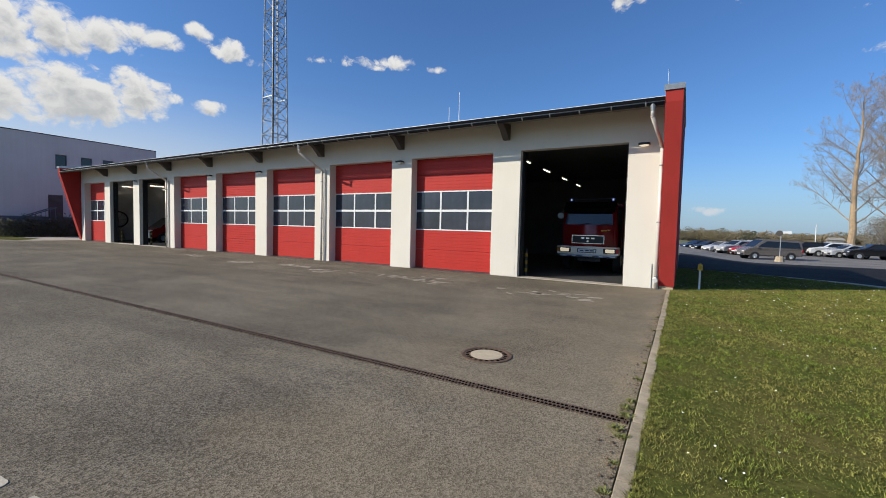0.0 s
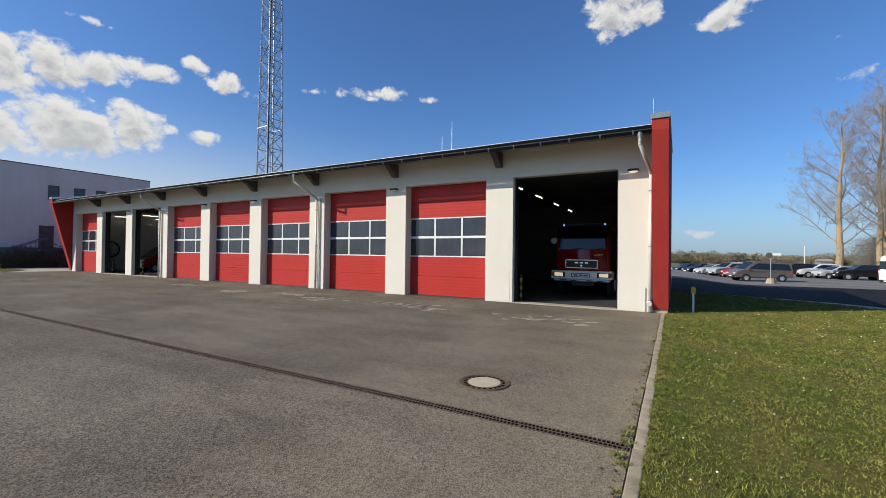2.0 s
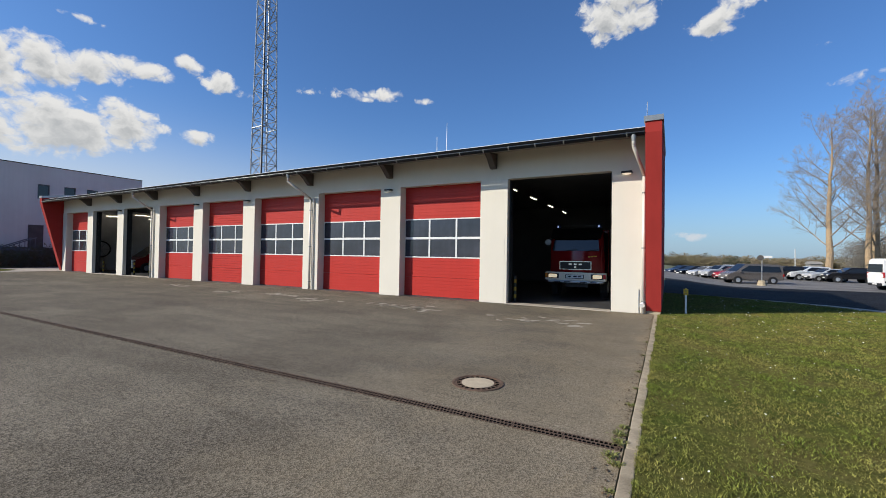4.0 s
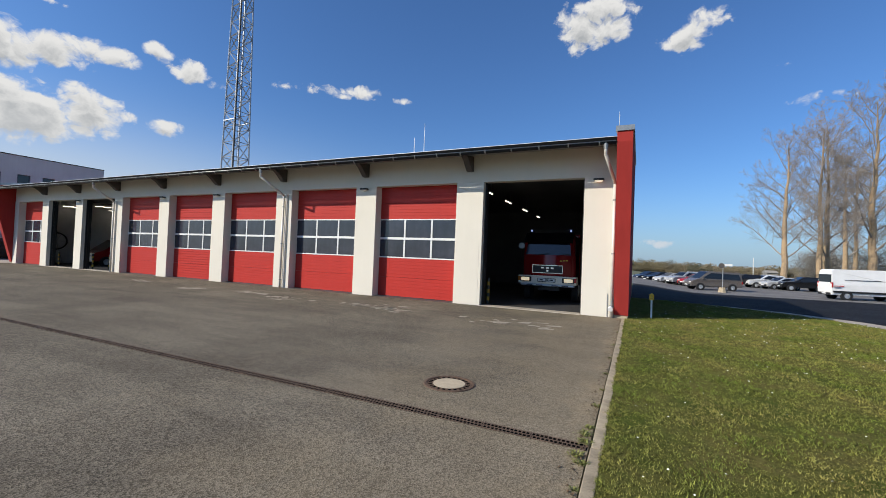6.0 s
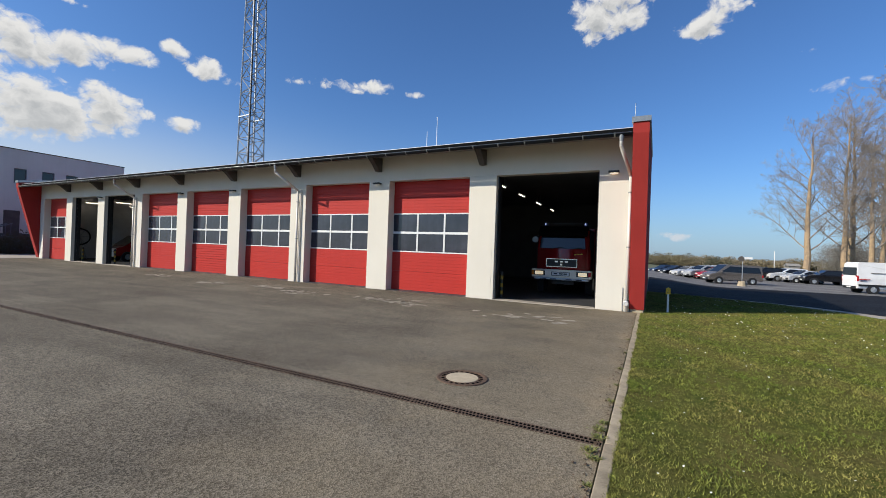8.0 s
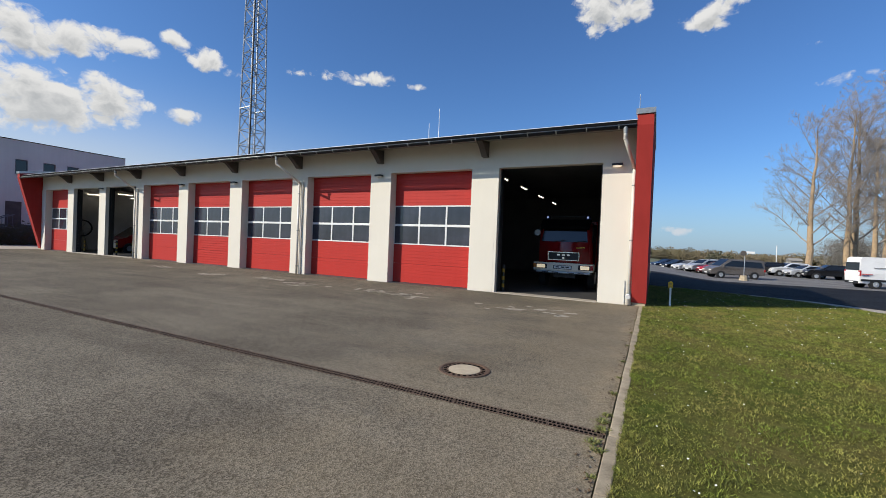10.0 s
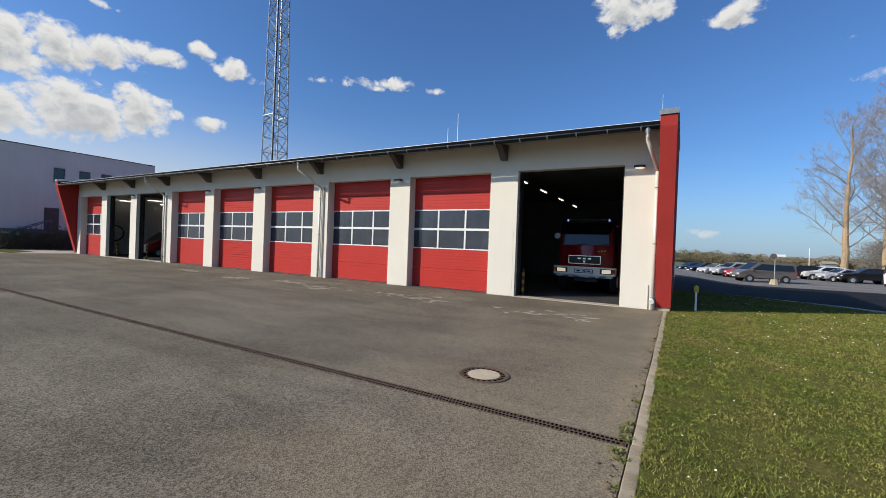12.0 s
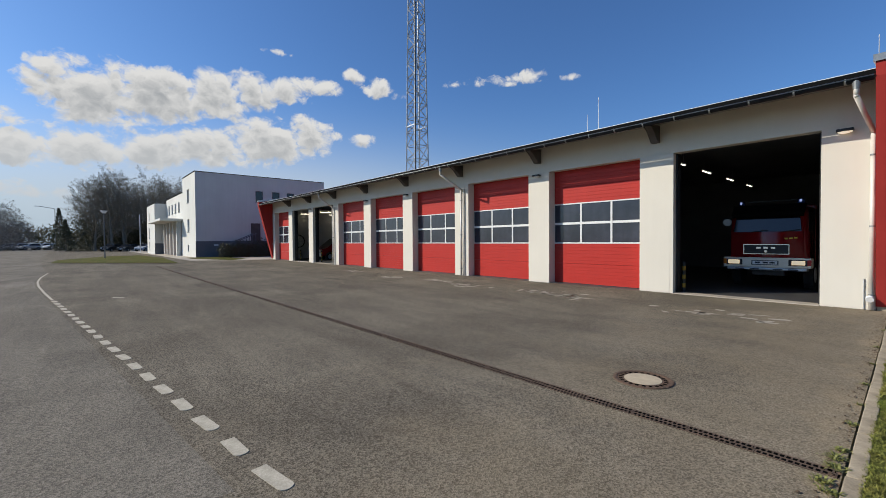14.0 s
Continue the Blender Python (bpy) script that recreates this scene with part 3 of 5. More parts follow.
def build_brackets():
    bm = B()
    prism(bm, [(0.02, 0.0), (0.02, -0.56), (-0.16, -0.56), (-0.70, -0.06), (-0.70, 0.0)], "x", -0.11, 0.11)
    for v in bm.verts:
        if v.co.z > -0.05:
            v.co.z = (v.co.y) * SLOPE
    me = mesh_of("roof_bracket", bm, M["timber"])
    for x in PIERS:
        ob = new("roof_bracket", me)
        ob.location = (x, 0.0, roof_z(0) - 0.13)
        tagged(ob, "dark stained beam end carrying the roof overhang", "roof bracket", "roof brackets")


def build_downpipes():
    top = (EAVE_Y - 0.12, EAVE_Z - 0.185)
    spots = ((-0.72, -0.50, 1), (-14.87, -14.60, 2), (-28.3, -28.45, 3))
    for x0, x1, n in spots:
        p = thing("downpipe", "pale painted rainwater downpipe with a swan-neck bend", "downpipe", group="downpipes")
        bm = B()
        xe = {1: -0.49, 2: -14.62, 3: -28.42}[n]
        pipe_run(bm, [(x0, top[0], top[1]), (x0, top[0], top[1] - 0.28), (xe, -0.09, 4.25), (xe, -0.09, 0.02)], 0.052, 12)
        part("pipe", bm, M["pipe"], p, smooth=True)
        bm = B()
        rod(bm, (x0, top[0], top[1] + 0.06), (x0, top[0], top[1] - 0.14), 0.085, 0.058, 12)
        part("outlet", bm, M["zinc"], p, "zinc gutter outlet")
        for z in (0.35, 2.0, 3.7):
            bm = B()
            rod(bm, (xe, -0.09, z), (xe, -0.09, z + 0.04), 0.060, seg=12)
            box(bm, xe - 0.012, xe + 0.012, -0.09, 0.01, z + 0.01, z + 0.03)
            part("clip", bm, M["zinc"], p)
        if n == 1:
            bm = B()
            rod(bm, (xe - 0.02, -0.15, 0.30), (xe - 0.02, -0.22, 0.27), 0.075, seg=14)
            part("inspection_cap", bm, M["white"], p, "round white inspection cap")
            bm = B()
            rod(bm, (xe - 0.13, -0.02, 0.02), (xe - 0.13, -0.02, 0.75), 0.010, seg=6)
            part("earth_rod", bm, M["steel"], p, "thin lightning conductor rod")
        else:
            bm = B()
            rod(bm, (xe + 0.16, -0.05, 0.02), (xe + 0.16, -0.05, 4.3), 0.030, seg=8)
            part("conduit", bm, M["pipe"], p, "slim cable conduit")


def build_door(k):
    """A closed sectional door: ribbed red panels and a glazed white-framed band of six panes."""
    y, x0, x1 = RECESS, XL[k] - 0.06, XR[k] + 0.06
    cx, w = (x0 + x1) / 2, x1 - x0
    d = thing("door_%d" % (k + 1), "closed red sectional vehicle door with a glazed white band", "door", (cx, y, 0), kind="structure")
    deep = 0.014 if k == 4 else 0.006

    def panel(z0, z1, nm):
        pts = []
        n = max(2, round((z1 - z0) / 0.133))
        h = (z1 - z0) / n
        for i in range(n):
            a = z0 + i * h
            pts += [(0.0, a), (0.0, a + h - 0.020), (deep, a + h - 0.014), (deep, a + h - 0.004)]
        pts[0] = (0.0, z0)
        pts += [(0.0, z1), (0.045, z1), (0.045, z0)]
        bm = B()
        prism(bm, pts, "x", -w / 2, w / 2)
        part(nm, bm, M["door_red"], d)
    for z0, z1 in ((0.03, 0.80), (0.806, 1.585), (3.195, 3.845), (3.851, 4.52)):
        panel(z0, z1, "panel")
    zs, xs = (1.59, 2.39, 3.19), [-w / 2 + 0.02 + (w - 0.04) * i / 3 for i in range(4)]
    bm = B()
    for i, z in enumerate(zs):
        box(bm, -w / 2, w / 2, -0.006, 0.04, z - (0.045 if i else 0.0), z + (0.045 if i < 2 else 0.0), 0.004)
    part("rail", bm, M["door_frame"], d, "white aluminium window rails")
    for i, x in enumerate(xs):
        bm = B()
        ww = 0.035 if 0 < i < 3 else 0.05
        for a, b in ((zs[0] + 0.045, zs[1] - 0.045), (zs[1] + 0.045, zs[2] - 0.045)):
            box(bm, x - ww, x + ww, -0.004, 0.038, a, b)
        part("stile", bm, M["door_frame"], d, "white aluminium window stiles")
    for i in range(3):
        for a, b in ((zs[0] + 0.04, zs[1] - 0.04), (zs[1] + 0.04, zs[2] - 0.04)):
            bm = B()
            box(bm, xs[i] + 0.03, xs[i + 1] - 0.03, 0.012, 0.022, a, b)
            part("pane", bm, M["pane"], d)
    bm = B()
    box(bm, -w / 2, w / 2, -0.002, 0.04, 0.013, 0.03)
    part("seal", bm, M["black"], d, "black rubber floor seal")


def build_door_track(k):
    """Dark guide rails of a raised sectional door, one at each jamb of the open bay."""
    track = thing("door_track", "dark guide rails of a raised sectional door", "door track", (0, 0, 0.02), group="door tracks")
    for x0, x1 in ((XL[k] + 0.002, XL[k] + 0.045), (XR[k] - 0.045, XR[k] - 0.002)):
        bm = B()
        box(bm, x0, x1, 0.20, 0.30, 0.0, HEAD - 0.03, 0.005)
        box(bm, x0, x1, 0.315, 0.50, 0.0, HEAD - 0.03, 0.005)
        part("rail", bm, M["black"], track, "black upright guide rail")


def build_wall_lamp(x, lit):
    lamp = thing("wall_lamp", "small lit oval bulkhead lamp high on a pillar" if lit else "small unlit oval bulkhead lamp high on a pillar", "wall lamp", (x, 0, 4.36), group="wall lamps")
    bm = B()
    box(bm, -0.16, 0.16, -0.20, 0.0, 0.0, 0.07, 0.02)
    part("housing", bm, M["black"], lamp, "dark lamp housing")
    bm = B()
    bmesh.ops.create_uvsphere(bm, u_segments=16, v_segments=8, radius=1, matrix=Matrix.Translation((0, -0.10, 0.0)) @ Matrix.Diagonal((0.14, 0.085, 0.045, 1)))
    part("glass", bm, M["bulkhead"] if lit else M["lens"], lamp, "warm milky glass", True)


def build_tube(x, y, z, turn=90):
    lamp = thing("ceiling_light", "lit fluorescent batten hung below the hall ceiling", "ceiling light", (x, y, z), turn, "hall ceiling lights")
    bm = B()
    box(bm, -0.55, 0.55, -0.035, 0.035, 0.03, 0.085, 0.01)
    part("housing", bm, M["white"], lamp)
    bm = B()
    rod(bm, (-0.52, 0, 0.012), (0.52, 0, 0.012), 0.019, seg=8)
    part("tube", bm, M["tube"], lamp, "glowing white tube")
    for s in (-0.35, 0.35):
        bm = B()
        rod(bm, (s, 0, 0.1), (s, 0, HEAD + 0.62 - z), 0.006, seg=4)
        part("hanger", bm, M["steel"], lamp)


def build_guard_post(x, y):
    g = thing("guard_post", "yellow and black striped steel guard post", "guard post", (x, y, 0.012), group="guard posts")
    for i in range(7):
        bm = B()
        rod(bm, (0, 0, i * 0.14), (0, 0, (i + 1) * 0.14), 0.055, seg=12)
        part("band", bm, M["guard"] if i % 2 else M["black"], g)


build_station_shell()
build_brackets()
build_downpipes()
for k in (1, 2, 3, 4, 5, 8):
    build_door(k)
for x in (-0.98, PIERS[1] - 0.04, PIERS[3] - 0.04, PIERS[4] - 0.04, PIERS[6]):
    build_wall_lamp(x, x > -2)
for y in (3.0, 6.1, 9.6, 13.2):
    build_tube(-5.75, y, 4.6)
for y in (3.0, 6.1, 9.6):
    build_tube(-37.1, y + 0.5, 4.5)
    build_tube(-40.6, y, 4.5)
for k in (0, 6, 7):
    build_door_track(k)
    build_guard_post(XL[k] + 0.10, 0.66)
build_guard_post(XL[6] + 0.75, 1.3)

# ---- things on the forecourt ----
SCUFFS = ((-21.0, -2.5), (-16.4, -2.9), (-13.3, -2.6), (-11.6, -3.0), (-8.2, -2.7), (-6.7, -3.0), (-3.3, -3.2), (-2.2, -3.4))
def build_manhole():
    mh = thing("manhole_cover", "round cast-iron manhole cover with a pale concrete filling", "manhole cover", (-2.07, -9.04, 0.0))
    bm = B()
    for r0, r1, z in ((0.345, 0.30, 0.010),):
        n = 48
        a = [bm.verts.new((r0 * math.cos(t * 2 * math.pi / n), r0 * math.sin(t * 2 * math.pi / n), z)) for t in range(n)]
        b = [bm.verts.new((r1 * math.cos(t * 2 * math.pi / n), r1 * math.sin(t * 2 * math.pi / n), z)) for t in range(n)]
        c = [bm.verts.new((r0 * 1.02 * math.cos(t * 2 * math.pi / n), r0 * 1.02 * math.sin(t * 2 * math.pi / n), -0.02)) for t in range(n)]
        e = [bm.verts.new((r1 * math.cos(t * 2 * math.pi / n), r1 * math.sin(t * 2 * math.pi / n), 0.001)) for t in range(n)]
        for i in range(n):
            j = (i + 1) % n
            bm.faces.new((a[i], a[j], b[j], b[i]))
            bm.faces.new((c[i], c[j], a[j], a[i]))
            bm.faces.new((b[i], b[j], e[j], e[i]))
    part("frame", bm, M["iron"], mh)
    bm = B()
    rod(bm, (0, 0, -0.02), (0, 0, 0.004), 0.299, seg=40)
    part("cover_rim", bm, M["iron"], mh)
    bm = B()
    rod(bm, (0, 0, -0.01), (0, 0, 0.009), 0.215, seg=40)
    part("filling", bm, M["filling"], mh, "pale worn concrete filling")
    # Thin slabs on the rim, coloured near-black for the shade inside vent holes.
    hole = B()
    box(hole, -0.020, 0.020, -0.022, 0.022, 0.0035, 0.0065)
    hm = mesh_of("vent_hole", hole, M["shade_fill"])
    for i in range(22):
        a = i * math.pi / 11
        part("vent_hole", hm, None, mh).matrix_basis = pose(0.258 * math.cos(a), 0.258 * math.sin(a), 0, 0, 0, math.degrees(a) + 90)
    lug = B()
    box(lug, -0.024, 0.024, -0.012, 0.012, 0.009, 0.015)
    lm = mesh_of("lug", lug, M["iron"])
    for i in range(24):
        a = i * math.pi / 12 + 0.1
        part("lug", lm, None, mh).matrix_basis = pose(0.323 * math.cos(a), 0.323 * math.sin(a), 0, 0, 0, math.degrees(a) + 90)


def build_drain():
    """Slotted drain channel across the forecourt, in half-metre grates."""
    y0, w = -10.11, 0.070
    # Solid strip at ground level; its near-black colour stands for the channel's inner shade.
    bm = B()
    box(bm, -36, -0.20, y0 - w, y0 + w, -0.10, 0.0025)
    ch = structure("drain_channel", bm, M["shade_fill"], "narrow drain channel with rusty slotted grates", "drain")
    g = B()
    L = 0.496
    box(g, -L / 2, L / 2, -w, -w + 0.011, 0.002, 0.008)
    box(g, -L / 2, L / 2, w - 0.011, w, 0.002, 0.008)
    box(g, -L / 2, L / 2, -0.006, 0.006, 0.002, 0.007)
    for i in range(13):
        x = -L / 2 + 0.006 + i * (L - 0.012) / 12
        box(g, x - 0.0055, x + 0.0055, -w, 0, 0.002, 0.007)
        x2 = min(L / 2 - 0.007, x + 0.02)
        box(g, x2 - 0.0055, x2 + 0.0055, 0, w, 0.002, 0.007)
    gm = mesh_of("grate", g, M["rust"])
    for i in range(71):
        part("grate", gm, None, ch).location = (-0.46 - i * 0.5, y0, 0.0)


def build_kerb():
    k = structure("kerb", raw_mesh("kerb", [(-0.17, -40, -0.10), (-0.07, -40, -0.10), (-0.07, -0.1, -0.10), (-0.17, -0.1, -0.10)], [(0, 1, 2, 3)], M["concrete"]), None,
                  "flush row of concrete edging stones between asphalt and lawn", "kerb")
    bm = B()
    box(bm, -0.052, 0.052, -0.4985, 0.4985, -0.10, 0.020, 0.010)
    me = mesh_of("edging_stone", bm, M["concrete"])
    rnd = random.Random(4)
    for i in range(30):
        part("edging_stone", me, None, k).matrix_basis = pose(-0.125 + rnd.uniform(-.006, .006), -0.62 - i, rnd.uniform(-.006, .004), 0, rnd.uniform(-1.5, 1.5), rnd.uniform(-.4, .4))


def build_dashes():
    road = structure("road_marking", raw_mesh("road_marking", [v for x, y in ((-17.3, -14.95), (-20, -15.25), (-23, -15.55), (-26, -15.75), (-29, -15.8), (-33, -15.7)) for v in ((x, y + 0.035, 0.003), (x, y - 0.035, 0.003))],
                                                  [(2 * i, 2 * i + 2, 2 * i + 3, 2 * i + 1) for i in range(5)], M["paint"]), None,
                     "white broken line along the edge of the street", "road marking")
    rnd = random.Random(2)
    bm = B()
    n = 6
    pts = [(-0.20, -0.06)] + [(0.16 + 0.05 * math.cos(a), 0.06 * math.sin(a)) for a in [-math.pi / 2 + i * math.pi / n for i in range(n + 1)]] + [(-0.20, 0.06)]
    prism(bm, pts, "z", 0.001, 0.006)
    me = mesh_of("dash", bm, M["paint"])
    for i in range(21):
        x = -2.99 - 0.69 * i
        y = -13.24 - 0.119 * (0.69 * i)
        s = rnd.uniform(0.9, 1.08)
        part("dash", me, None, road).matrix_basis = pose(x, y, 0, 0, 0, 7 + rnd.uniform(-3, 3)) @ Matrix.Diagonal((s, 1, 1, 1))
    part("dash", me, None, road).matrix_basis = pose(-16.5, -13.4, 0, 0, 0, 40)


def build_marker_post():
    p = thing("marker_post", "white plastic marker post with a yellow plate", "marker post", (0.66, 0.60, 0.0))
    bm = B()
    rod(bm, (0, 0, -0.05), (0, 0, 0.62), 0.028, seg=12)
    part("pole", bm, M["white"], p)
    bm = B()
    box(bm, -0.065, 0.065, -0.035, 0.0, 0.60, 0.78, 0.01)
    part("plate", bm, M["yellow"], p, "yellow plate with faint bars")
    for z in (0.65, 0.70, 0.735):
        bm = B()
        box(bm, -0.035, 0.03, -0.0385, -0.034, z - 0.006, z + 0.006)
        part("bar", bm, M["timber"], p)
    bm = B()
    rod(bm, (0, -0.015, 0.78), (0, -0.015, 0.81), 0.03, 0.02, 10)
    part("cap", bm, M["yellow"], p)


def build_scuffs():
    """Pale worn tyre scuffs on the asphalt before the doors."""
    rnd = random.Random(17)
    vs, fs = [], []
    for cx, cy in SCUFFS:
        for _ in range(16 if cx < -5 else 9):
            x, y, a = cx + rnd.gauss(0, 0.45), cy + rnd.gauss(0, 0.22), rnd.gauss(0.1, 0.35)
            l, w = rnd.uniform(0.08, 0.30), rnd.uniform(0.04, 0.12)
            k = len(vs)
            n = 8
            for j in range(n):
                t = 2 * math.pi * j / n
                u, v = l * math.cos(t) * rnd.uniform(0.7, 1.1), w * math.sin(t) * rnd.uniform(0.5, 1.2)
                vs.append((x + u * math.cos(a) - v * math.sin(a), y + u * math.sin(a) + v * math.cos(a), 0.0025))
            fs.append(tuple(range(k, k + n)))
    tagged(new("tyre_scuffs", raw_mesh("tyre_scuffs", vs, fs, M["scuff"])), "pale worn scuffs on the asphalt before the doors", "scuffs", "", "stuff")


def build_crumbs():
    """Dry leaf crumbs and soil gathered against the edging stones."""
    rnd = random.Random(29)
    vs, fs = [], []
    for i in range(620):
        y = -12.9 + 12.4 * rnd.random()
        pile = 0.5 + 0.5 * noise.noise((y * 1.7, 3.0, 0.0))
        if rnd.random() > pile + 0.1:
            continue
        x, r, a = -0.19 - abs(rnd.gauss(0, 0.05 + 0.05 * pile)), rnd.uniform(0.006, 0.020), rnd.uniform(0, 6.28)
        k = len(vs)
        for t in range(4):
            q = a + t * math.pi / 2
            vs.append((x + r * math.cos(q) * (1.0 if t % 2 else 0.55), y + r * math.sin(q), 0.004 + rnd.uniform(0, 0.012)))
        vs.append((x, y, 0.008 + rnd.uniform(0, 0.012)))
        fs += [(k + t, k + (t + 1) % 4, k + 4) for t in range(4)]
    tagged(new("leaf_crumbs", raw_mesh("leaf_crumbs", vs, fs, M["crumb"])), "dry brown leaf crumbs and soil along the kerb", "leaf litter", "", "stuff")


build_scuffs()
build_crumbs()
build_manhole()
build_drain()
build_kerb()
build_dashes()
build_marker_post()

# ---- vehicles ----
def build_wheel(parent, x, y, r, w, rim_mat):
    bm = B()
    rod(bm, (x, y - w / 2, r), (x, y + w / 2, r), r, seg=20)
    bmesh.ops.bevel(bm, geom=[e for e in bm.edges if abs(e.verts[0].co.y - e.verts[1].co.y) < 1e-4], offset=0.02, segments=2, affect="EDGES")
    wheel = part("wheel", bm, M["rubber"], parent)
    bm = B()
    s = 1 if y > 0 else -1
    rod(bm, (x, y + s * (w / 2 - 0.03), r), (x, y + s * (w / 2 + 0.006), r), r * 0.66, r * 0.60, 16)
    for i in range(5):
        a = i * 2 * math.pi / 5
        rod(bm, (x, y + s * (w / 2 + 0.008), r), (x + math.cos(a) * r * 0.6, y + s * (w / 2 + 0.004), r + math.sin(a) * r * 0.6), 0.022, seg=4)
    part("rim", bm, rim_mat, wheel, "alloy rim")


STYLES = {
    "hatchback": (4.2, 1.78, 0.95, 1.47, [(-2.1, .33), (-2.12, .72), (-2.04, 1.0), (-1.78, 1.36), (-1.3, 1.45), (0.05, 1.47), (0.95, 1.02), (1.85, .87), (2.08, .70), (2.1, .33)],
                  [(-1.74, 1.0), (-1.52, 1.33), (-.1, 1.40), (.80, 1.02)], ((.05, 1.47), (.95, 1.02)), ((-1.78, 1.36), (-2.04, 1.0)), (-1.28, 1.32), 0.31),
    "suv": (4.55, 1.86, 1.05, 1.68, [(-2.27, .40), (-2.29, .85), (-2.2, 1.15), (-1.95, 1.58), (-1.4, 1.67), (.1, 1.68), (.95, 1.15), (2.0, 1.0), (2.24, .80), (2.27, .40)],
            [(-1.95, 1.12), (-1.72, 1.52), (-.05, 1.58), (.80, 1.14)], ((.1, 1.68), (.95, 1.15)), ((-1.95, 1.58), (-2.2, 1.15)), (-1.38, 1.40), 0.35),
    "van": (5.1, 1.98, 1.12, 1.97, [(-2.55, .38), (-2.57, 1.0), (-2.46, 1.75), (-2.25, 1.93), (.75, 1.97), (1.75, 1.18), (2.3, 1.0), (2.53, .78), (2.55, .38)],
            [(-2.3, 1.18), (-2.15, 1.72), (.55, 1.80), (1.45, 1.22)], ((.75, 1.97), (1.75, 1.18)), ((-2.46, 1.75), (-2.57, 1.05)), (-1.55, 1.60), 0.34),
    "panel_van": (5.9, 1.99, 1.30, 2.66, [(-2.95, .42), (-2.97, 1.3), (-2.9, 2.5), (-2.7, 2.64), (1.15, 2.66), (1.55, 2.52), (2.3, 1.45), (2.75, 1.15), (2.93, .85), (2.95, .42)],
                  [(1.0, 1.38), (1.0, 2.05), (1.52, 2.10), (2.02, 1.48), (1.6, 1.36)], ((1.6, 2.45), (2.3, 1.45)), ((-2.93, 2.25), (-2.96, 1.45)), (-1.85, 1.80), 0.36),
}


def build_car(style, body_mat, label, where, turn, name="car", category="car", dark_trim=False, group="parked cars"):
    length, width, belt, height, outline, win, screen, rear, axles, r = STYLES[style]
    c = thing(name, label, category, where, turn, group)
    hw = width / 2
    lean = 0.30 if style in ("hatchback", "suv") else 0.13

    def side(z):
        return hw - max(0.0, z - belt) * lean - max(0.0, 0.6 - z) * 0.10
    bm = B()
    prism(bm, outline, "y", -hw, hw)
    bmesh.ops.bisect_plane(bm, geom=bm.verts[:] + bm.edges[:] + bm.faces[:], plane_co=(0, 0, belt), plane_no=(0, 0, 1))
    for v in bm.verts:
        v.co.y = math.copysign(side(v.co.z), v.co.y)
        nose = max(0, abs(v.co.x) - length / 2 + 0.35)
        v.co.y *= 1 - 0.22 * nose
    long_edges = [e for e in bm.edges if abs(e.verts[0].co.y - e.verts[1].co.y) < 0.3 and e.calc_face_angle(0) > 0.5]
    bmesh.ops.bevel(bm, geom=long_edges, offset=0.045, segments=2, affect="EDGES")
    part("body", bm, body_mat, c)
    for s in (1, -1):
        bm = B()
        lo = [bm.verts.new((x, s * (side(z) - 0.02), z)) for x, z in win]
        hi = [bm.verts.new((x, s * (side(z) + 0.008), z)) for x, z in win]
        bm.faces.new(hi)
        for i in range(len(win)):
            bm.faces.new((lo[i], lo[(i + 1) % len(win)], hi[(i + 1) % len(win)], hi[i]))
        bmesh.ops.recalc_face_normals(bm, faces=bm.faces[:])
        part("side_window", bm, M["carglass"], c)
        bm = B()
        box(bm, screen[1][0] - 0.45, screen[1][0] - 0.30, s * (hw + 0.02) - 0.09, s * (hw + 0.02) + 0.09, belt + 0.02, belt + 0.16, 0.03)
        part("wing_mirror", bm, body_mat, c)
        bm = B()
        box(bm, length / 2 - 0.22, length / 2 + 0.004, s * (hw - 0.33) - 0.17, s * (hw - 0.33) + 0.17, outline[-2][1] - 0.05, outline[-2][1] + 0.07, 0.02)
        part("headlight", bm, M["lens"], c, "clear headlight glass")
        bm = B()
        zt = 0.95 if style != "panel_van" else 1.25
        box(bm, -length / 2 - 0.015, -length / 2 + 0.10, s * (hw - 0.16) - 0.10, s * (hw - 0.16) + 0.12, zt - 0.20, zt + (0.05 if style != "panel_van" else 0.25), 0.015)
        part("tail_light", bm, M["tail"], c, "red tail light")
        for x in axles:
            build_wheel(c, x, s * (hw - 0.10), r, 0.21, M["steel"])
            bm = B()
            rod(bm, (x, s * (hw - 0.20), r), (x, s * (hw + 0.004), r), r + 0.06, seg=20)
            part("wheel_arch", bm, M["black"], c, "dark wheel arch")
        if style == "panel_van":
            bm = B()
            box(bm, -2.0, 0.6, s * (side(1.75)) - 0.01, s * (side(1.75)) + 0.012, 1.72, 1.76)
            part("door_rail", bm, M["black"], c, "dark sliding-door rail")
            bm = B()
            box(bm, -2.9, 2.6, s * hw - 0.02, s * hw + 0.012, 0.62, 0.78, 0.01)
            part("rubbing_strip", bm, M["black"], c)
            for i, mt in enumerate((M["tail"], M["blue"])):
                bm = B()
                box(bm, -2.85, -2.1 - 0.25 * i, s * side(1.2) - 0.01, s * side(1.2) + 0.008, 1.16 - 0.09 * i, 1.22 - 0.09 * i)
                part("stripe", bm, mt, c, "thin coloured stripe")
    for nm, (a, b), k in (("windscreen", screen, 1), ("rear_window", rear, -1)):
        bm = B()
        d = Vector((b[0] - a[0], 0, b[1] - a[1])).normalized()
        nrm = Vector((-d.z, 0, d.x))
        if nrm.x * k < 0:
            nrm = -nrm
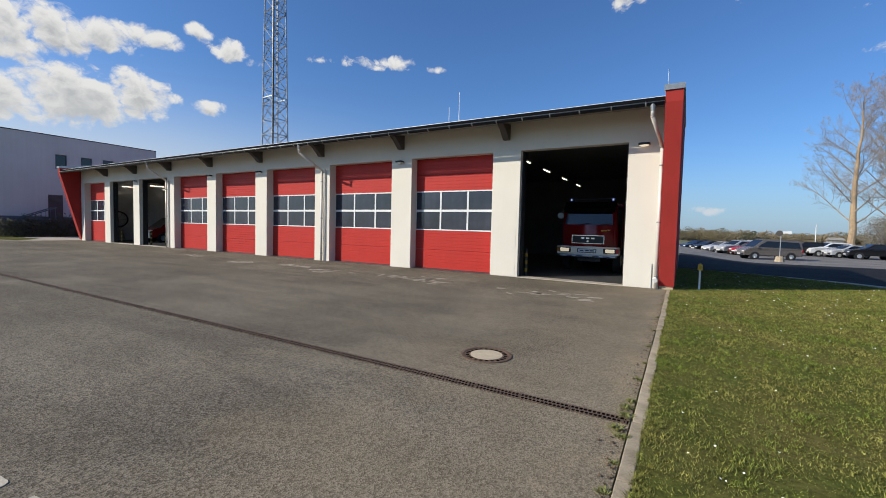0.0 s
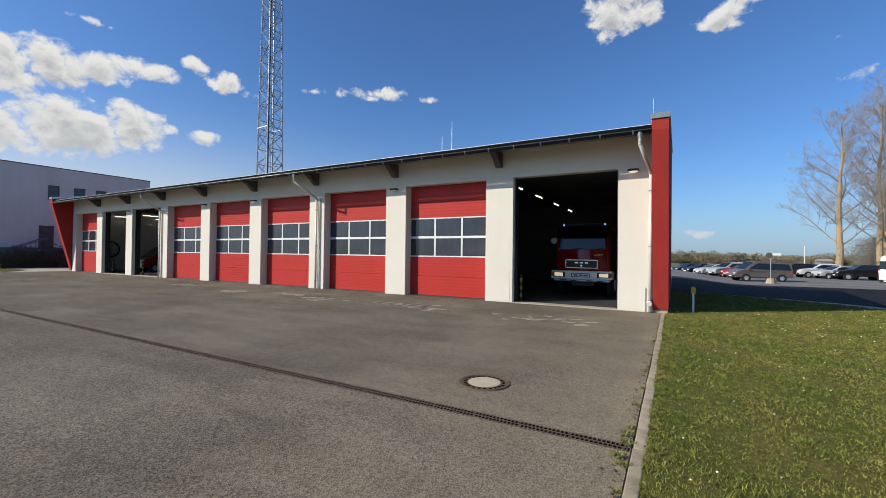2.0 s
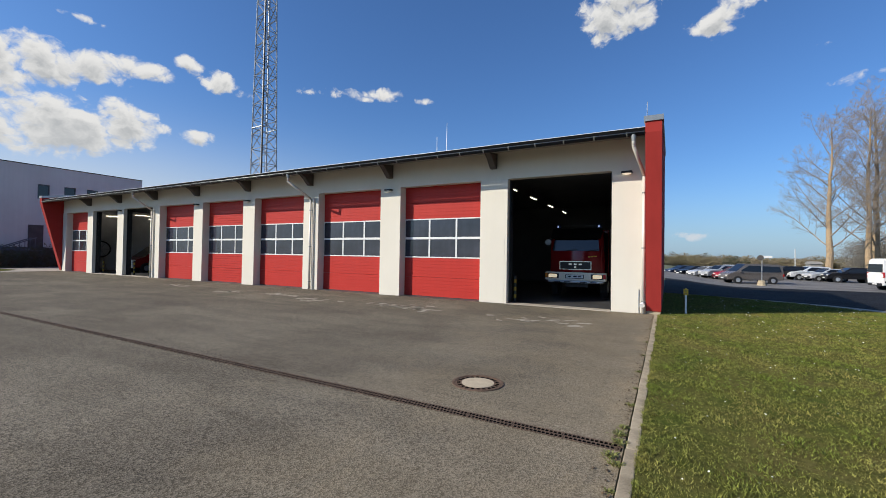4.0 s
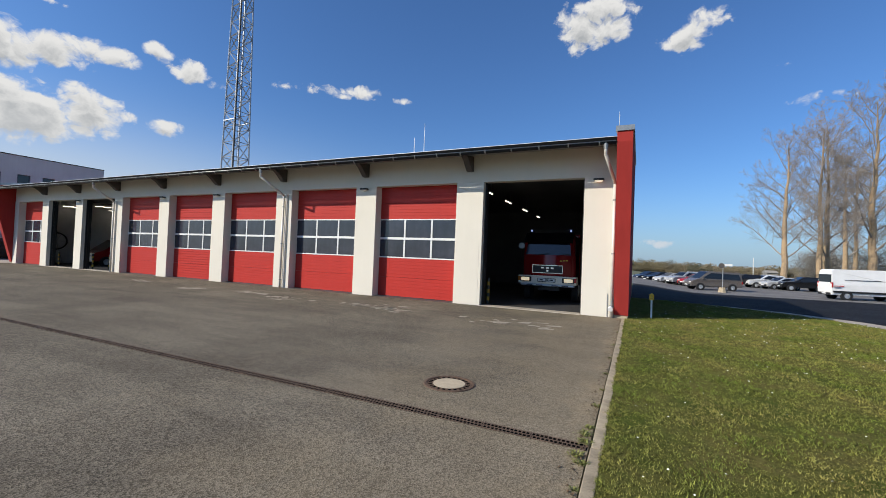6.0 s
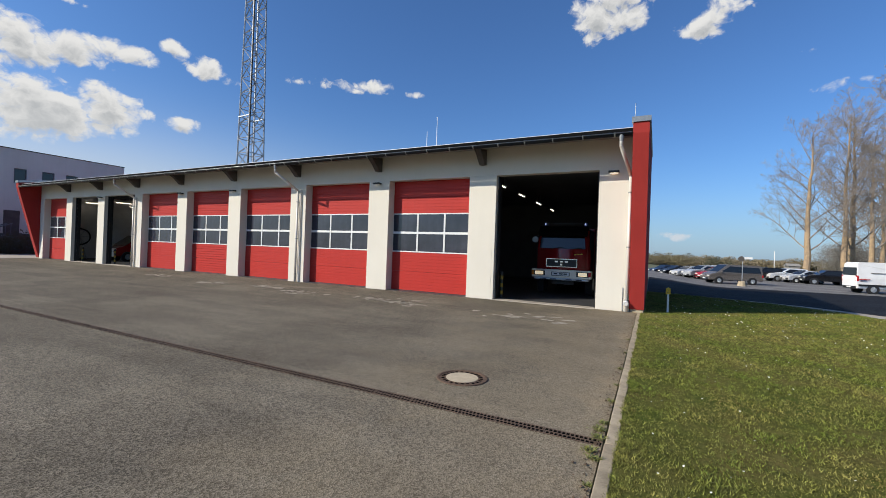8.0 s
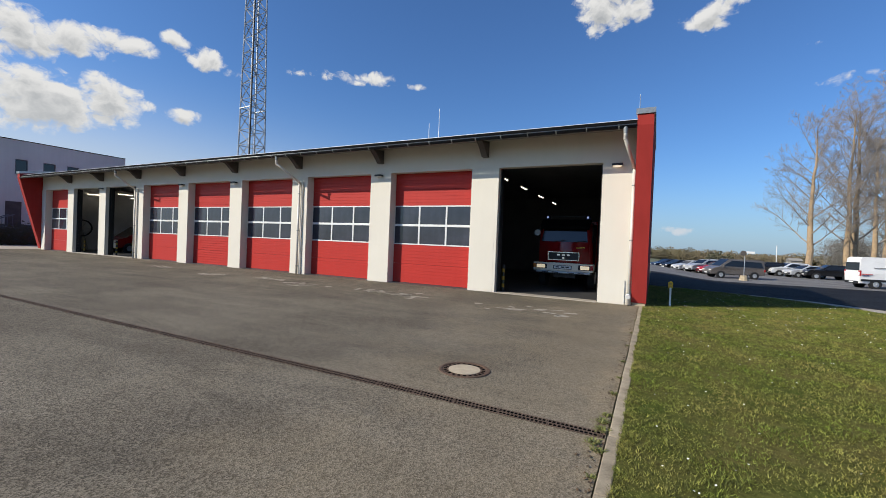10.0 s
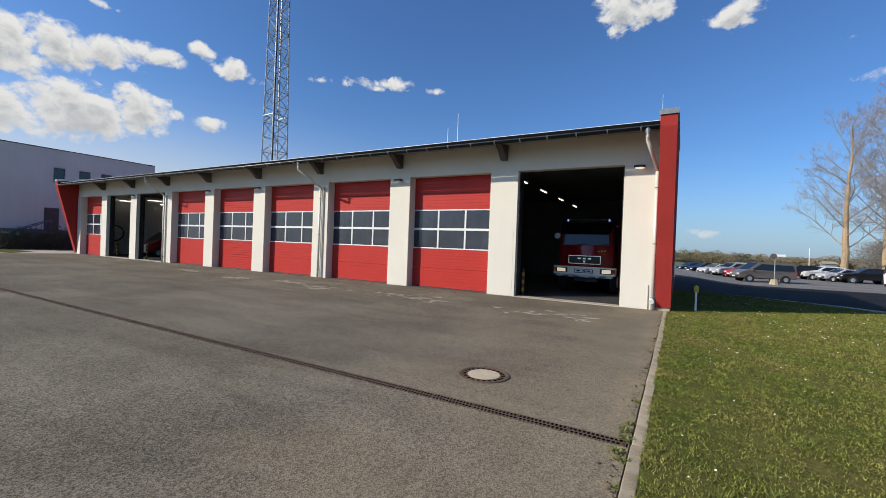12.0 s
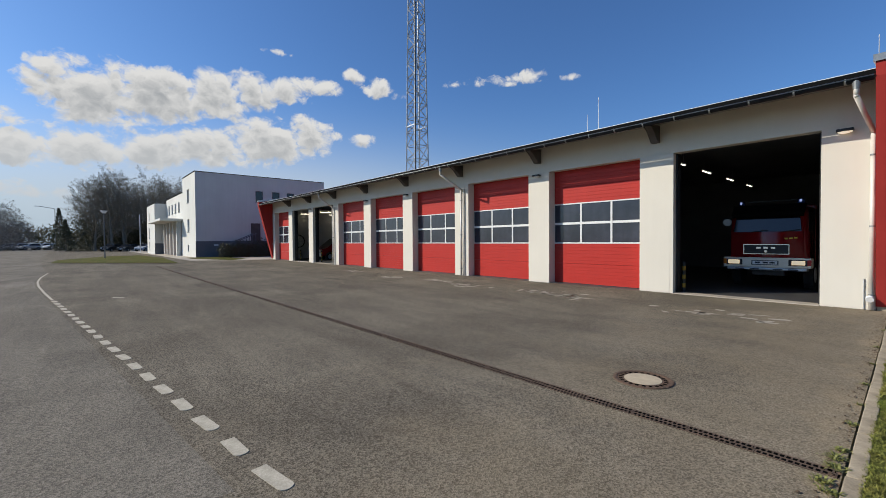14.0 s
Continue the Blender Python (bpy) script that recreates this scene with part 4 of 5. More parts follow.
        pa, pb = Vector((a[0], 0, a[1])) + d * 0.07, Vector((b[0], 0, b[1])) - d * 0.05
        q = [pa + Vector((0, side(a[1]) - 0.09, 0)), pa - Vector((0, side(a[1]) - 0.09, 0)), pb - Vector((0, side(b[1]) - 0.12, 0)), pb + Vector((0, side(b[1]) - 0.12, 0))]
        lo, hi = [bm.verts.new(v - nrm * 0.02) for v in q], [bm.verts.new(v + nrm * 0.008) for v in q]
        bm.faces.new(hi)
        for i in range(4):
            bm.faces.new((lo[i], lo[(i + 1) % 4], hi[(i + 1) % 4], hi[i]))
        bmesh.ops.recalc_face_normals(bm, faces=bm.faces[:])
        part(nm, bm, M["carglass"], c)
    for x, z0, z1, nm in ((length / 2, 0.36, 0.58, "front_bumper"), (-length / 2, 0.38, 0.60, "rear_bumper")):
        bm = B()
        box(bm, x - 0.05, x + 0.025, -hw + 0.22, hw - 0.22, z0, z1, 0.02)
        part(nm, bm, M["black"], c, "dark plastic bumper insert")
        bm = B()
        e = 0.028 if x > 0 else -0.052
        box(bm, x + e, x + e + 0.02, -0.26, 0.26, 0.46, 0.57)
        part("number_plate", bm, M["white"], c, "pale blank plate")
    return c


def build_fire_truck():
    t = thing("fire_truck", "red fire engine with a white bumper parked facing the open door", "fire engine", (-3.17, 3.40, 0.012))
    bm = B()
    prism(bm, [(0.02, 0.72), (0.0, 1.0), (0.0, 1.90), (0.16, 2.64), (0.30, 2.80), (2.05, 2.84), (2.05, 0.72)], "x", -1.03, 1.03)
    bmesh.ops.bevel(bm, geom=[e for e in bm.edges if e.calc_face_angle(0) > 0.6], offset=0.07, segments=3, affect="EDGES")
    cab = part("cab", bm, M["truck_red"], t, "red driver's cab", True)
    bm = B()
    a, b = Vector((0, -0.008, 1.96)), Vector((0, 0.145, 2.60))
    q = [a + Vector((-0.93, 0, 0)), a + Vector((0.93, 0, 0)), b + Vector((0.86, 0, 0)), b + Vector((-0.86, 0, 0))]
    lo, hi = [bm.verts.new(v + Vector((0, 0.04, 0))) for v in q], [bm.verts.new(v + Vector((0, -0.012, 0.0))) for v in q]
    bm.faces.new(hi)
    for i in range(4):
        bm.faces.new((lo[i], lo[(i + 1) % 4], hi[(i + 1) % 4], hi[i]))
    bmesh.ops.recalc_face_normals(bm, faces=bm.faces[:])
    part("windscreen", bm, M["carglass"], cab, "dark reflecting windscreen")
    for x in (-0.45, 0.40):
        bm = B()
        rod(bm, (x, -0.03, 1.95), (x + 0.50, -0.035, 2.02), 0.012, seg=5)
        part("wiper", bm, M["black"], cab)
    for s in (-1, 1):
        bm = B()
        box(bm, s * 1.035 - 0.012, s * 1.035 + 0.012, 0.55, 1.35, 1.95, 2.60, 0.01)
        part("side_window", bm, M["carglass"], cab)
    # radiator grille with plain bright bars in place of the maker's mark
    bm = B()
    box(bm, -0.62, 0.62, -0.03, 0.03, 1.20, 1.52, 0.02)
    grille = part("grille", bm, M["black"], t, "black grille panel")
    bm = B()
    for z in (1.20, 1.52):
        box(bm, -0.63, 0.63, -0.042, -0.022, z - 0.012, z + 0.012)
    for x in (-0.62, 0.62):
        box(bm, x - 0.012, x + 0.012, -0.042, -0.022, 1.212, 1.508)
    part("grille_frame", bm, M["chrome"], grille, "thin silver frame")
    for x in (-0.20, 0.0, 0.20):
        bm = B()
        box(bm, x - 0.06, x + 0.06, -0.045, -0.028, 1.38, 1.44)
        part("bar", bm, M["chrome"], grille, "plain silver bar")
    bm = B()
    rod(bm, (0, -0.028, 1.29), (0, -0.045, 1.29), 0.045, seg=16)
    part("badge", bm, M["chrome"], grille)
    bm = B()
    box(bm, -1.20, 1.20, -0.16, 0.30, 0.74, 1.08, 0.04)
    bumper = part("bumper", bm, M["bumper"], t, "white front bumper")
    bm = B()
    box(bm, -1.10, 1.10, -0.12, 0.25, 0.645, 0.735, 0.03)
    part("step", bm, M["steel"], bumper, "grey lower step")
    for x in (-0.72, -0.30, 0.34, 0.74):
        bm = B()
        box(bm, x - 0.13, x + 0.13, -0.125, -0.11, 0.665, 0.705)
        part("step_slot", bm, M["black"], bumper)
    bm = B()
    box(bm, -0.37, 0.37, -0.168, -0.155, 0.825, 0.985)
    part("plate_holder", bm, M["black"], bumper)
    bm = B()
    box(bm, -0.34, 0.34, -0.174, -0.160, 0.85, 0.965)
    plate = part("number_plate", bm, M["white"], bumper, "white plate with plain bars")
    for x in (-0.2, 0.02, 0.2):
        bm = B()
        box(bm, x - 0.07, x + 0.07, -0.178, -0.172, 0.885, 0.935)
        part("bar", bm, M["black"], plate)
    for s in (-1, 1):
        bm = B()
        box(bm, s * 0.87 - 0.24, s * 0.87 + 0.24, -0.172, -0.15, 0.82, 1.02, 0.02)
        hl = part("headlight_bezel", bm, M["black"], bumper)
        bm = B()
        box(bm, s * 0.88 - 0.17, s * 0.88 + 0.17, -0.185, -0.165, 0.85, 0.99, 0.02)
        part("headlight", bm, M["lit_lens"], hl, "softly lit headlight glass")
        bm = B()
        box(bm, s * 1.15 - 0.05, s * 1.15 + 0.05, -0.172, -0.15, 0.84, 1.02, 0.01)
        part("indicator", bm, M["amber"] if s < 0 else M["tail"], bumper)
        if s < 0:
            bm = B()
            rod(bm, (s * 1.0, 0.2, 2.45), (s * 1.18, 0.06, 2.42), 0.018, seg=6)
            arm = part("mirror_arm", bm, M["black"], t)
            bm = B()
            rod(bm, (s * 1.12, 0.02, 2.32), (s * 1.12, -0.05, 2.32), 0.125, seg=20)
            part("mirror", bm, M["zinc"], arm, "round mirror")
        bm = B()
        rod(bm, (s * 0.83, 0.62, 2.84), (s * 0.83, 0.62, 2.92), 0.13, seg=14)
        bc = part("beacon_base", bm, M["black"], t)
        bm = B()
        rod(bm, (s * 0.83, 0.62, 2.92), (s * 0.83, 0.62, 3.08), 0.11, 0.085, 14)
        part("beacon", bm, M["blue"], bc, "blue warning beacon", True)
        bm = B()
        rod(bm, (s * 0.83, 0.50, 2.97), (s * 0.83, 0.515, 3.04), 0.032, seg=8)
        part("flash_lamp", bm, M["lit_blue"], bc, "bright bluish flash")
        for y in (1.15, 5.2):
            bm = B()
            rod(bm, (s * 0.88, y, 0.47), (s * 1.14, y, 0.47), 0.47, seg=24)
            wh = part("wheel", bm, M["rubber"], t)
            bm = B()
            rod(bm, (s * 1.10, y, 0.47), (s * 1.155, y, 0.47), 0.26, seg=16)
            part("rim", bm, M["white"], wh)
    bm = B()
    box(bm, -0.86, 0.86, 0.42, 0.52, 2.84, 2.90, 0.02)
    part("light_bar", bm, M["black"], t)
    for i, x in enumerate((0.50, 0.62, 0.74)):
        bm = B()
        box(bm, x, x + 0.085, -0.012, 0.004, 1.70 + i * 0.012, 1.745 + i * 0.012)
        part("lettering_bar", bm, M["yellow"], t, "gold bar in place of lettering")
    bm = B()
    box(bm, -1.10, 1.04, 2.15, 7.3, 0.55, 2.95, 0.05)
    body = part("equipment_body", bm, M["truck_red"], t, "red equipment body")
    # Visor runs on upwards in near-black to imitate the shaded roof front.
    bm = B()
    prism(bm, [(0.02, 2.46), (-0.10, 2.50), (-0.08, 2.62), (0.24, 2.90), (0.60, 2.90), (0.30, 2.70), (0.14, 2.60)], "x", -0.98, 0.98)
    part("sun_visor", bm, M["shade_fill"], t, "black sun visor over the windscreen, also imitating shade on the roof front")
    bm = B()
    rod(bm, (-0.72, 0.60, 3.04), (0.72, 0.60, 3.04), 0.018, seg=6)
    part("roof_rail", bm, M["plinth"], t, "thin grey rail between the beacons")
    bm = B()
    box(bm, -0.45, 0.45, 0.35, 7.0, 0.45, 0.72)
    part("chassis", bm, M["black"], t)


def build_hose_reel():
    h = thing("hose_reel", "large dark ring-shaped hose reel standing in the hall", "hose reel", (-39.6, 1.75, 0.012), 68)
    bm = B()
    n = 36
    for i in range(n):
        a, b = i * 2 * math.pi / n, (i + 1) * 2 * math.pi / n
        rod(bm, (0.62 * math.cos(a), 0, 1.75 + 0.62 * math.sin(a)), (0.62 * math.cos(b), 0, 1.75 + 0.62 * math.sin(b)), 0.05, seg=6)
    part("ring", bm, M["rubber"], h)
    for i in range(3):
        bm = B()
        a = i * math.pi / 3
        rod(bm, (0.6 * math.cos(a), 0, 1.75 + 0.6 * math.sin(a)), (-0.6 * math.cos(a), 0, 1.75 - 0.6 * math.sin(a)), 0.02, seg=6)
        part("spoke", bm, M["steel"], h)
    for s in (-1, 1):
        bm = B()
        rod(bm, (s * 0.45, 0.25, 0.0), (0, 0.06, 1.75), 0.03, seg=6)
        part("leg", bm, M["steel"], h)


LOT = -0.62
build_fire_truck()
fire_van = build_car("van", M["truck_red"], "red fire service van with its white nose towards the open door", (-36.0, 4.5, 0.012), -90, "fire_van", "van", group="fire vehicles")
bm = B()
box(bm, 2.40, 2.62, -0.97, 0.97, 0.36, 0.74, 0.05)
part("nose_panel", bm, M["bumper"], fire_van, "white front bumper panel")
for s in (-0.72, 0.72):
    bm = B()
    box(bm, 2.30, 2.60, s - 0.20, s + 0.20, 0.78, 0.98, 0.05)
    part("headlight_surround", bm, M["bumper"], fire_van, "white headlight surround")
build_hose_reel()
CARS = (
    ("hatchback", "dark_blue", (0.02, 0.03, 0.06), "dark blue hatchback parked in the row", (1.9, 52.3), 213),
    ("hatchback", "black", (0.012, 0.012, 0.014), "black hatchback parked in the row", (3.2, 50.3), 213),
    ("hatchback", "silver", (0.55, 0.56, 0.57), "silver hatchback parked in the row", (4.5, 48.3), 213),
    ("suv", "light_grey", (0.42, 0.43, 0.44), "light grey estate car parked in the row", (5.9, 46.5), 213),
    ("hatchback", "red", (0.45, 0.02, 0.03), "red hatchback parked in the row", (7.1, 44.6), 213),
    ("suv", "white", (0.78, 0.78, 0.77), "white estate car with a ladder rack parked in the row", (7.4, 53.5), 213),
    ("suv", "black", (0.012, 0.012, 0.014), "black estate car parked behind the grey van", (13.0, 52.0), 200),
    ("suv", "white", (0.78, 0.78, 0.77), "white sport utility car parked in the row", (15.4, 52.0), 196),
    ("hatchback", "silver", (0.55, 0.56, 0.57), "silver hatchback parked beside the black car", (16.6, 50.0), 200),
    ("suv", "black", (0.012, 0.012, 0.014), "black sport utility car parked near the trees", (18.2, 48.3), 186),
)
for style, nm, col, label, (x, y), turn in CARS:
    build_car(style, paint(nm, col), label, (x, y, LOT), turn)
build_car("van", paint("taupe_grey", (0.17, 0.15, 0.135), 0.3), "taupe grey passenger van parked by the sign", (7.55, 37.4, LOT), 200, "passenger_van", "van")
build_car("panel_van", M["white"], "white delivery van standing on the access road", (18.4, 34.3, LOT), 13, "delivery_van", "van")
for x, y, turn, nm, col in ((-150, -19.5, -60, "white", (0.78, 0.78, 0.77)), (-152, -21.8, -50, "silver", (0.55, 0.56, 0.57)), (-150, -24.0, -60, "white", (0.78, 0.78, 0.77)),
                            (-153, -26.5, -50, "white", (0.78, 0.78, 0.77)), (-158, -29.0, -60, "white", (0.78, 0.78, 0.77))):
    build_car("suv", paint(nm, col), nm.replace("_", " ") + " car standing far down the street", (x, y, 0), turn, group="street cars")
for x, y, nm, col in ((-106, -9.5, "black", (0.012, 0.012, 0.014)), (-104, -7.0, "black", (0.012, 0.012, 0.014)), (-101, -4.5, "silver", (0.55, 0.56, 0.57)), (-99, -2.0, "dark_blue", (0.02, 0.03, 0.06))):
    build_car("hatchback", paint(nm, col), nm.replace("_", " ") + " car parked below the wood", (x, y, 0), -35, group="wood cars")


# ---- lattice mast and roof aerials ----
def build_mast():
    base, top, w0, w1 = 0.0, 42.0, 1.06, 0.54
    mast = thing("lattice_mast", "tall galvanised steel lattice radio mast", "radio mast", (-38.75, 16.0, 0.0), -4)

    def corner(i, z):
        w = w0 + (w1 - w0) * z / top
        return Vector((w * (1 if i in (0, 3) else -1), w * (1 if i in (0, 1) else -1), z))
    for i in range(4):
        bm = B()
        rod(bm, corner(i, base), corner(i, top), 0.085, 0.07, 6)
        part("leg", bm, M["mast"], mast)
    n = 26
    h = top / n
    for f in range(4):
        for k in range(n):
            z = k * h
            a, b = f, (f + 1) % 4
            if z < 5:
                continue
            bm = B()
            if k % 2:
                a, b = b, a
            rod(bm, corner(a, z), corner(b, z + h), 0.060, seg=4)
            part("brace", bm, M["mast"], mast)
            bm = B()
            rod(bm, corner(a, z), corner(b, z), 0.045, seg=4)
            part("cross_bar", bm, M["mast"], mast)
    bm = B()
    rod(bm, corner(3, base) + Vector((0.16, -0.06, 0)), corner(3, top) + Vector((0.16, -0.06, 0)), 0.095, 0.08, 8)
    part("cable_tray", bm, M["black"], mast, "dark bundle of cables")
    bm = B()
    for s in (-0.2, 0.2):
        rod(bm, (s, 0.25, 0), (s, 0.25, top), 0.016, seg=4)
    for k in range(100):
        rod(bm, (-0.2, 0.25, 4 + k * 0.38), (0.2, 0.25, 4 + k * 0.38), 0.010, seg=4)
    part("ladder", bm, M["plinth"], mast, "dark access ladder")
    for z in (15.2,):
        bm = B()
        w = w0 + (w1 - w0) * z / top
        for s in (-1, 1):
            box(bm, -w - 0.1, w + 0.1, s * w - 0.06, s * w + 0.06, z, z + 0.10)
            box(bm, s * w - 0.06, s * w + 0.06, -w, w, z + 0.002, z + 0.098)
        part("platform_ring", bm, M["steel"], mast)


def build_aerial(x, y, h):
    a = thing("aerial", "thin white rod aerial on the roof", "aerial", (x, y, roof_z(y)), group="roof aerials")
    bm = B()
    rod(bm, (0, 0, -0.05), (0, 0, h), 0.018, 0.010, 6)
    part("rod", bm, M["white"], a)
    bm = B()
    rod(bm, (0, 0, 0.0), (0, 0, 0.25), 0.04, seg=8)
    part("foot", bm, M["steel"], a)


build_mast()
build_aerial(-9.06, 3.0, 8.0 - roof_z(3.0))
build_aerial(-9.70, 3.2, 7.4 - roof_z(3.0))
bm = B()
rod(bm, (-0.40, -0.6, 5.70), (-0.40, -0.6, 6.35), 0.010, seg=5)
tagged(new("lightning_rod", mesh_of("lightning_rod", bm, M["steel"])), "short lightning rod on the end wall coping", "lightning rod")


# ---- neighbouring office building ----
def pierced(bm, u0, u1, z0, z1, holes, put, thick=0.35):
    """A wall with real openings: cells of a grid, left out where a hole is."""
    us = sorted({u0, u1, *[h[0] for h in holes], *[h[1] for h in holes]})
    zs = sorted({z0, z1, *[h[2] for h in holes], *[h[3] for h in holes]})
    for a, b in zip(us, us[1:]):
        for c, d in zip(zs, zs[1:]):
            m = ((a + b) / 2, (c + d) / 2)
            if not any(h[0] < m[0] < h[1] and h[2] < m[1] < h[3] for h in holes):
                put(bm, a, b, c, d)
    bmesh.ops.remove_doubles(bm, verts=bm.verts[:], dist=1e-4)


def build_office():
    X1, X2, X3, X4 = -53.4, -60.9, -73.9, -83.0
    YS, YN, YF = -4.4, 11.1, -5.9
    H1, H2, H3 = 9.75, 8.0, 7.5
    office = thing("office_building", "white rendered two-storey office building with a grey plinth", "building")

    east = [(2.1, 3.0, 6.6, 8.0), (4.1, 5.05, 6.6, 8.0), (5.95, 6.95, 6.6, 8.0), (7.6, 8.6, 6.6, 8.0)]
    south1 = [(-58.1, -56.9, 6.5, 8.1), (-58.1, -56.9, 3.0, 4.5), (-58.2, -57.4, 0.7, 1.4)]
    south2 = [(-64.2 - 2.6 * i, -63.0 - 2.6 * i, 5.7, 7.0) for i in range(4)]
    south3 = [(-80.6, -79.8, 5.0, 6.4), (-80.6, -79.8, 2.4, 4.0), (-80.6, -79.8, 0.6, 1.8)]

    def south_put(y):
        return lambda bm, a, b, c, d: box(bm, a, b, y, y + 0.35, c, d)

    def east_put(x):
        return lambda bm, a, b, c, d: box(bm, x - 0.35, x, a, b, c, d)
    bm = B()
    pierced(bm, YS, YN, 0, H1, east, east_put(X1))
    part("wall", bm, M["house"], office)
    bm = B()
    pierced(bm, X2, X1 - 0.35, 0, H1, south1, south_put(YS))
    box(bm, X2, X2 + 0.3, YS + 0.35, YN, 0, H1)
    part("wall", bm, M["house"], office)
    bm = B()
    pierced(bm, X3, X2, 0, H2, south2, south_put(YS))
    part("wall", bm, M["house"], office)
    bm = B()
    pierced(bm, X4, X3, 0, H3, south3, south_put(YF))
    box(bm, X3 - 0.35, X3, YF + 0.35, 6.0, 0, H3)
    part("wall", bm, M["house"], office)
    for x0, x1, y0, y1, z in ((X2, X1 - 0.35, YS + 0.35, YN, H1 - 0.3), (X3, X2, YS + 0.35, YN, H2 - 0.3), (X4, X3 - 0.35, YF + 0.35, 6.0, H3 - 0.3)):
        bm = B()
        box(bm, x0, x1, y0, y1, z - 0.2, z)
        part("roof", bm, M["zinc"], office)
    for x0, x1, y0, y1, z in ((X2 - 0.05, X1 + 0.05, YS - 0.05, YS + 0.36, H1), (X1 - 0.36, X1 + 0.05, YS + 0.37, YN, H1), (X3, X2, YS - 0.04, YS + 0.36, H2), (X4, X3 + 0.03, YF - 0.04, YF + 0.36, H3)):
        bm = B()
        box(bm, x0, x1, y0, y1, z, z + 0.07)
        part("coping", bm, M["darkzinc"], office, "dark metal roof edge")
    for hole, y in [(h, YS) for h in south1 + south2] + [(h, YF) for h in south3]:
        bm = B()
        box(bm, hole[0], hole[1], y + 0.15, y + 0.18, hole[2], hole[3])
        w = part("window", bm, M["blind"], office, "window pane with a pale blind")
        bm = B()
        for a, b, c, d in ((hole[0], hole[0] + 0.07, hole[2], hole[3]), (hole[1] - 0.07, hole[1], hole[2], hole[3]), (hole[0] + 0.07, hole[1] - 0.07, hole[2], hole[2] + 0.07), (hole[0] + 0.07, hole[1] - 0.07, hole[3] - 0.07, hole[3])):
            box(bm, a, b, y + 0.11, y + 0.17, c, d)
        part("frame", bm, M["white"], w)
        bm = B()
        box(bm, hole[0] - 0.05, hole[1] + 0.05, y - 0.06, y + 0.15, hole[2] - 0.05, hole[2])
        part("sill", bm, M["zinc"], w)
    for hole in east:
        bm = B()
        box(bm, X1 - 0.18, X1 - 0.15, hole[0], hole[1], hole[2], hole[3])
        w = part("window", bm, M["carglass"], office, "dark window glass")
        bm = B()
        for a, b, c, d in ((hole[0], hole[0] + 0.07, hole[2], hole[3]), (hole[1] - 0.07, hole[1], hole[2], hole[3]), (hole[0] + 0.07, hole[1] - 0.07, hole[2], hole[2] + 0.07), (hole[0] + 0.07, hole[1] - 0.07, hole[3] - 0.07, hole[3])):
            box(bm, X1 - 0.17, X1 - 0.11, a, b, c, d)
        part("frame", bm, M["plinth"], w)
        bm = B()
        box(bm, X1 - 0.15, X1 + 0.06, hole[0] - 0.05, hole[1] + 0.05, hole[2] - 0.05, hole[2])
        part("sill", bm, M["zinc"], w)
    bm = B()
    box(bm, X1 - 0.002, X1 + 0.03, YS - 0.03, YN, 0, 1.85)
    part("plinth", bm, M["plinth"], office, "grey plinth")
    bm = B()
    box(bm, X3 - 0.002, X3 + 0.03, YF - 0.03, YS, 0, 1.6)
    part("plinth", bm, M["plinth"], office, "grey plinth")
    bm = B()
    box(bm, X1 + 0.03, X1 + 0.10, -2.6, -2.1, 1.30, 1.48, 0.02)
    part("vent", bm, M["white"], office, "small white wall vent")
    bm = B()
    box(bm, X3 + 0.02, X2 - 0.3, YS - 2.4, YS, 4.45, 4.75, 0.03)
    part("canopy", bm, M["house"], office, "flat projecting entrance canopy")
    for i in range(5):
        x = X3 + 1.2 + i * 2.6
        bm = B()
        box(bm, x - 0.25, x + 0.25, YS - 0.55, YS - 0.05, 0, 4.45, 0.02)
        part("pier", bm, M["house"], office, "white entrance pier")
        if i < 4:
            bm = B()
            box(bm, x + 0.3, x + 2.25, YS - 0.05, YS - 0.01, 0.05, 4.3)
            part("door", bm, material("faded_door_red_%d" % i, (0.40, 0.22, 0.18), 0.5), office, "faded red gate")
    bm = B()
    box(bm, X1 - 0.002, X1 + 0.05, 1.5, 2.6, 1.6, 4.0)
    part("side_door", bm, M["timber"], office, "dark side door")


def build_side_stair():
    st = thing("outside_stair", "steel outside stair with railings at the office wall", "stair", (-52.2, -2.0, 0.0))
    for i in range(9):
        bm = B()
        box(bm, -0.6, 0.6, i * 0.40, i * 0.40 + 0.40, 0.12 + i * 0.18, 0.17 + i * 0.18)
        part("tread", bm, M["steel"], st)
    for s in (-0.6, 0.6):
        bm = B()
        rod(bm, (s, 0, 0.1), (s, 3.6, 1.75), 0.06, seg=6)
        part("stringer", bm, M["plinth"], st)
        bm = B()
        rod(bm, (s, 0, 1.15), (s, 3.6, 2.75), 0.045, seg=6)
        part("handrail", bm, M["plinth"], st)
        for i in range(6):
            bm = B()
            rod(bm, (s, i * 0.70, 0.1 + i * 0.32), (s, i * 0.70, 1.15 + i * 0.31), 0.025, seg=5)
            part("baluster", bm, M["plinth"], st)


build_office()
build_side_stair()
sheet("pavement", [(-45, -6.5), (-62, -6.5), (-120, -7.5), (-140, -4), (-140, 14), (-41.8, 14), (-41.8, -3.0)], M["paving"], 0.004, "pale paved yard in front of the office building", "pavement")


# ---- planting ----
def tube_ring(p, d, r, n):
    u = d.orthogonal().normalized()
    v = d.cross(u)
    return [p + (u * math.cos(2 * math.pi * i / n) + v * math.sin(2 * math.pi * i / n)) * r for i in range(n)]


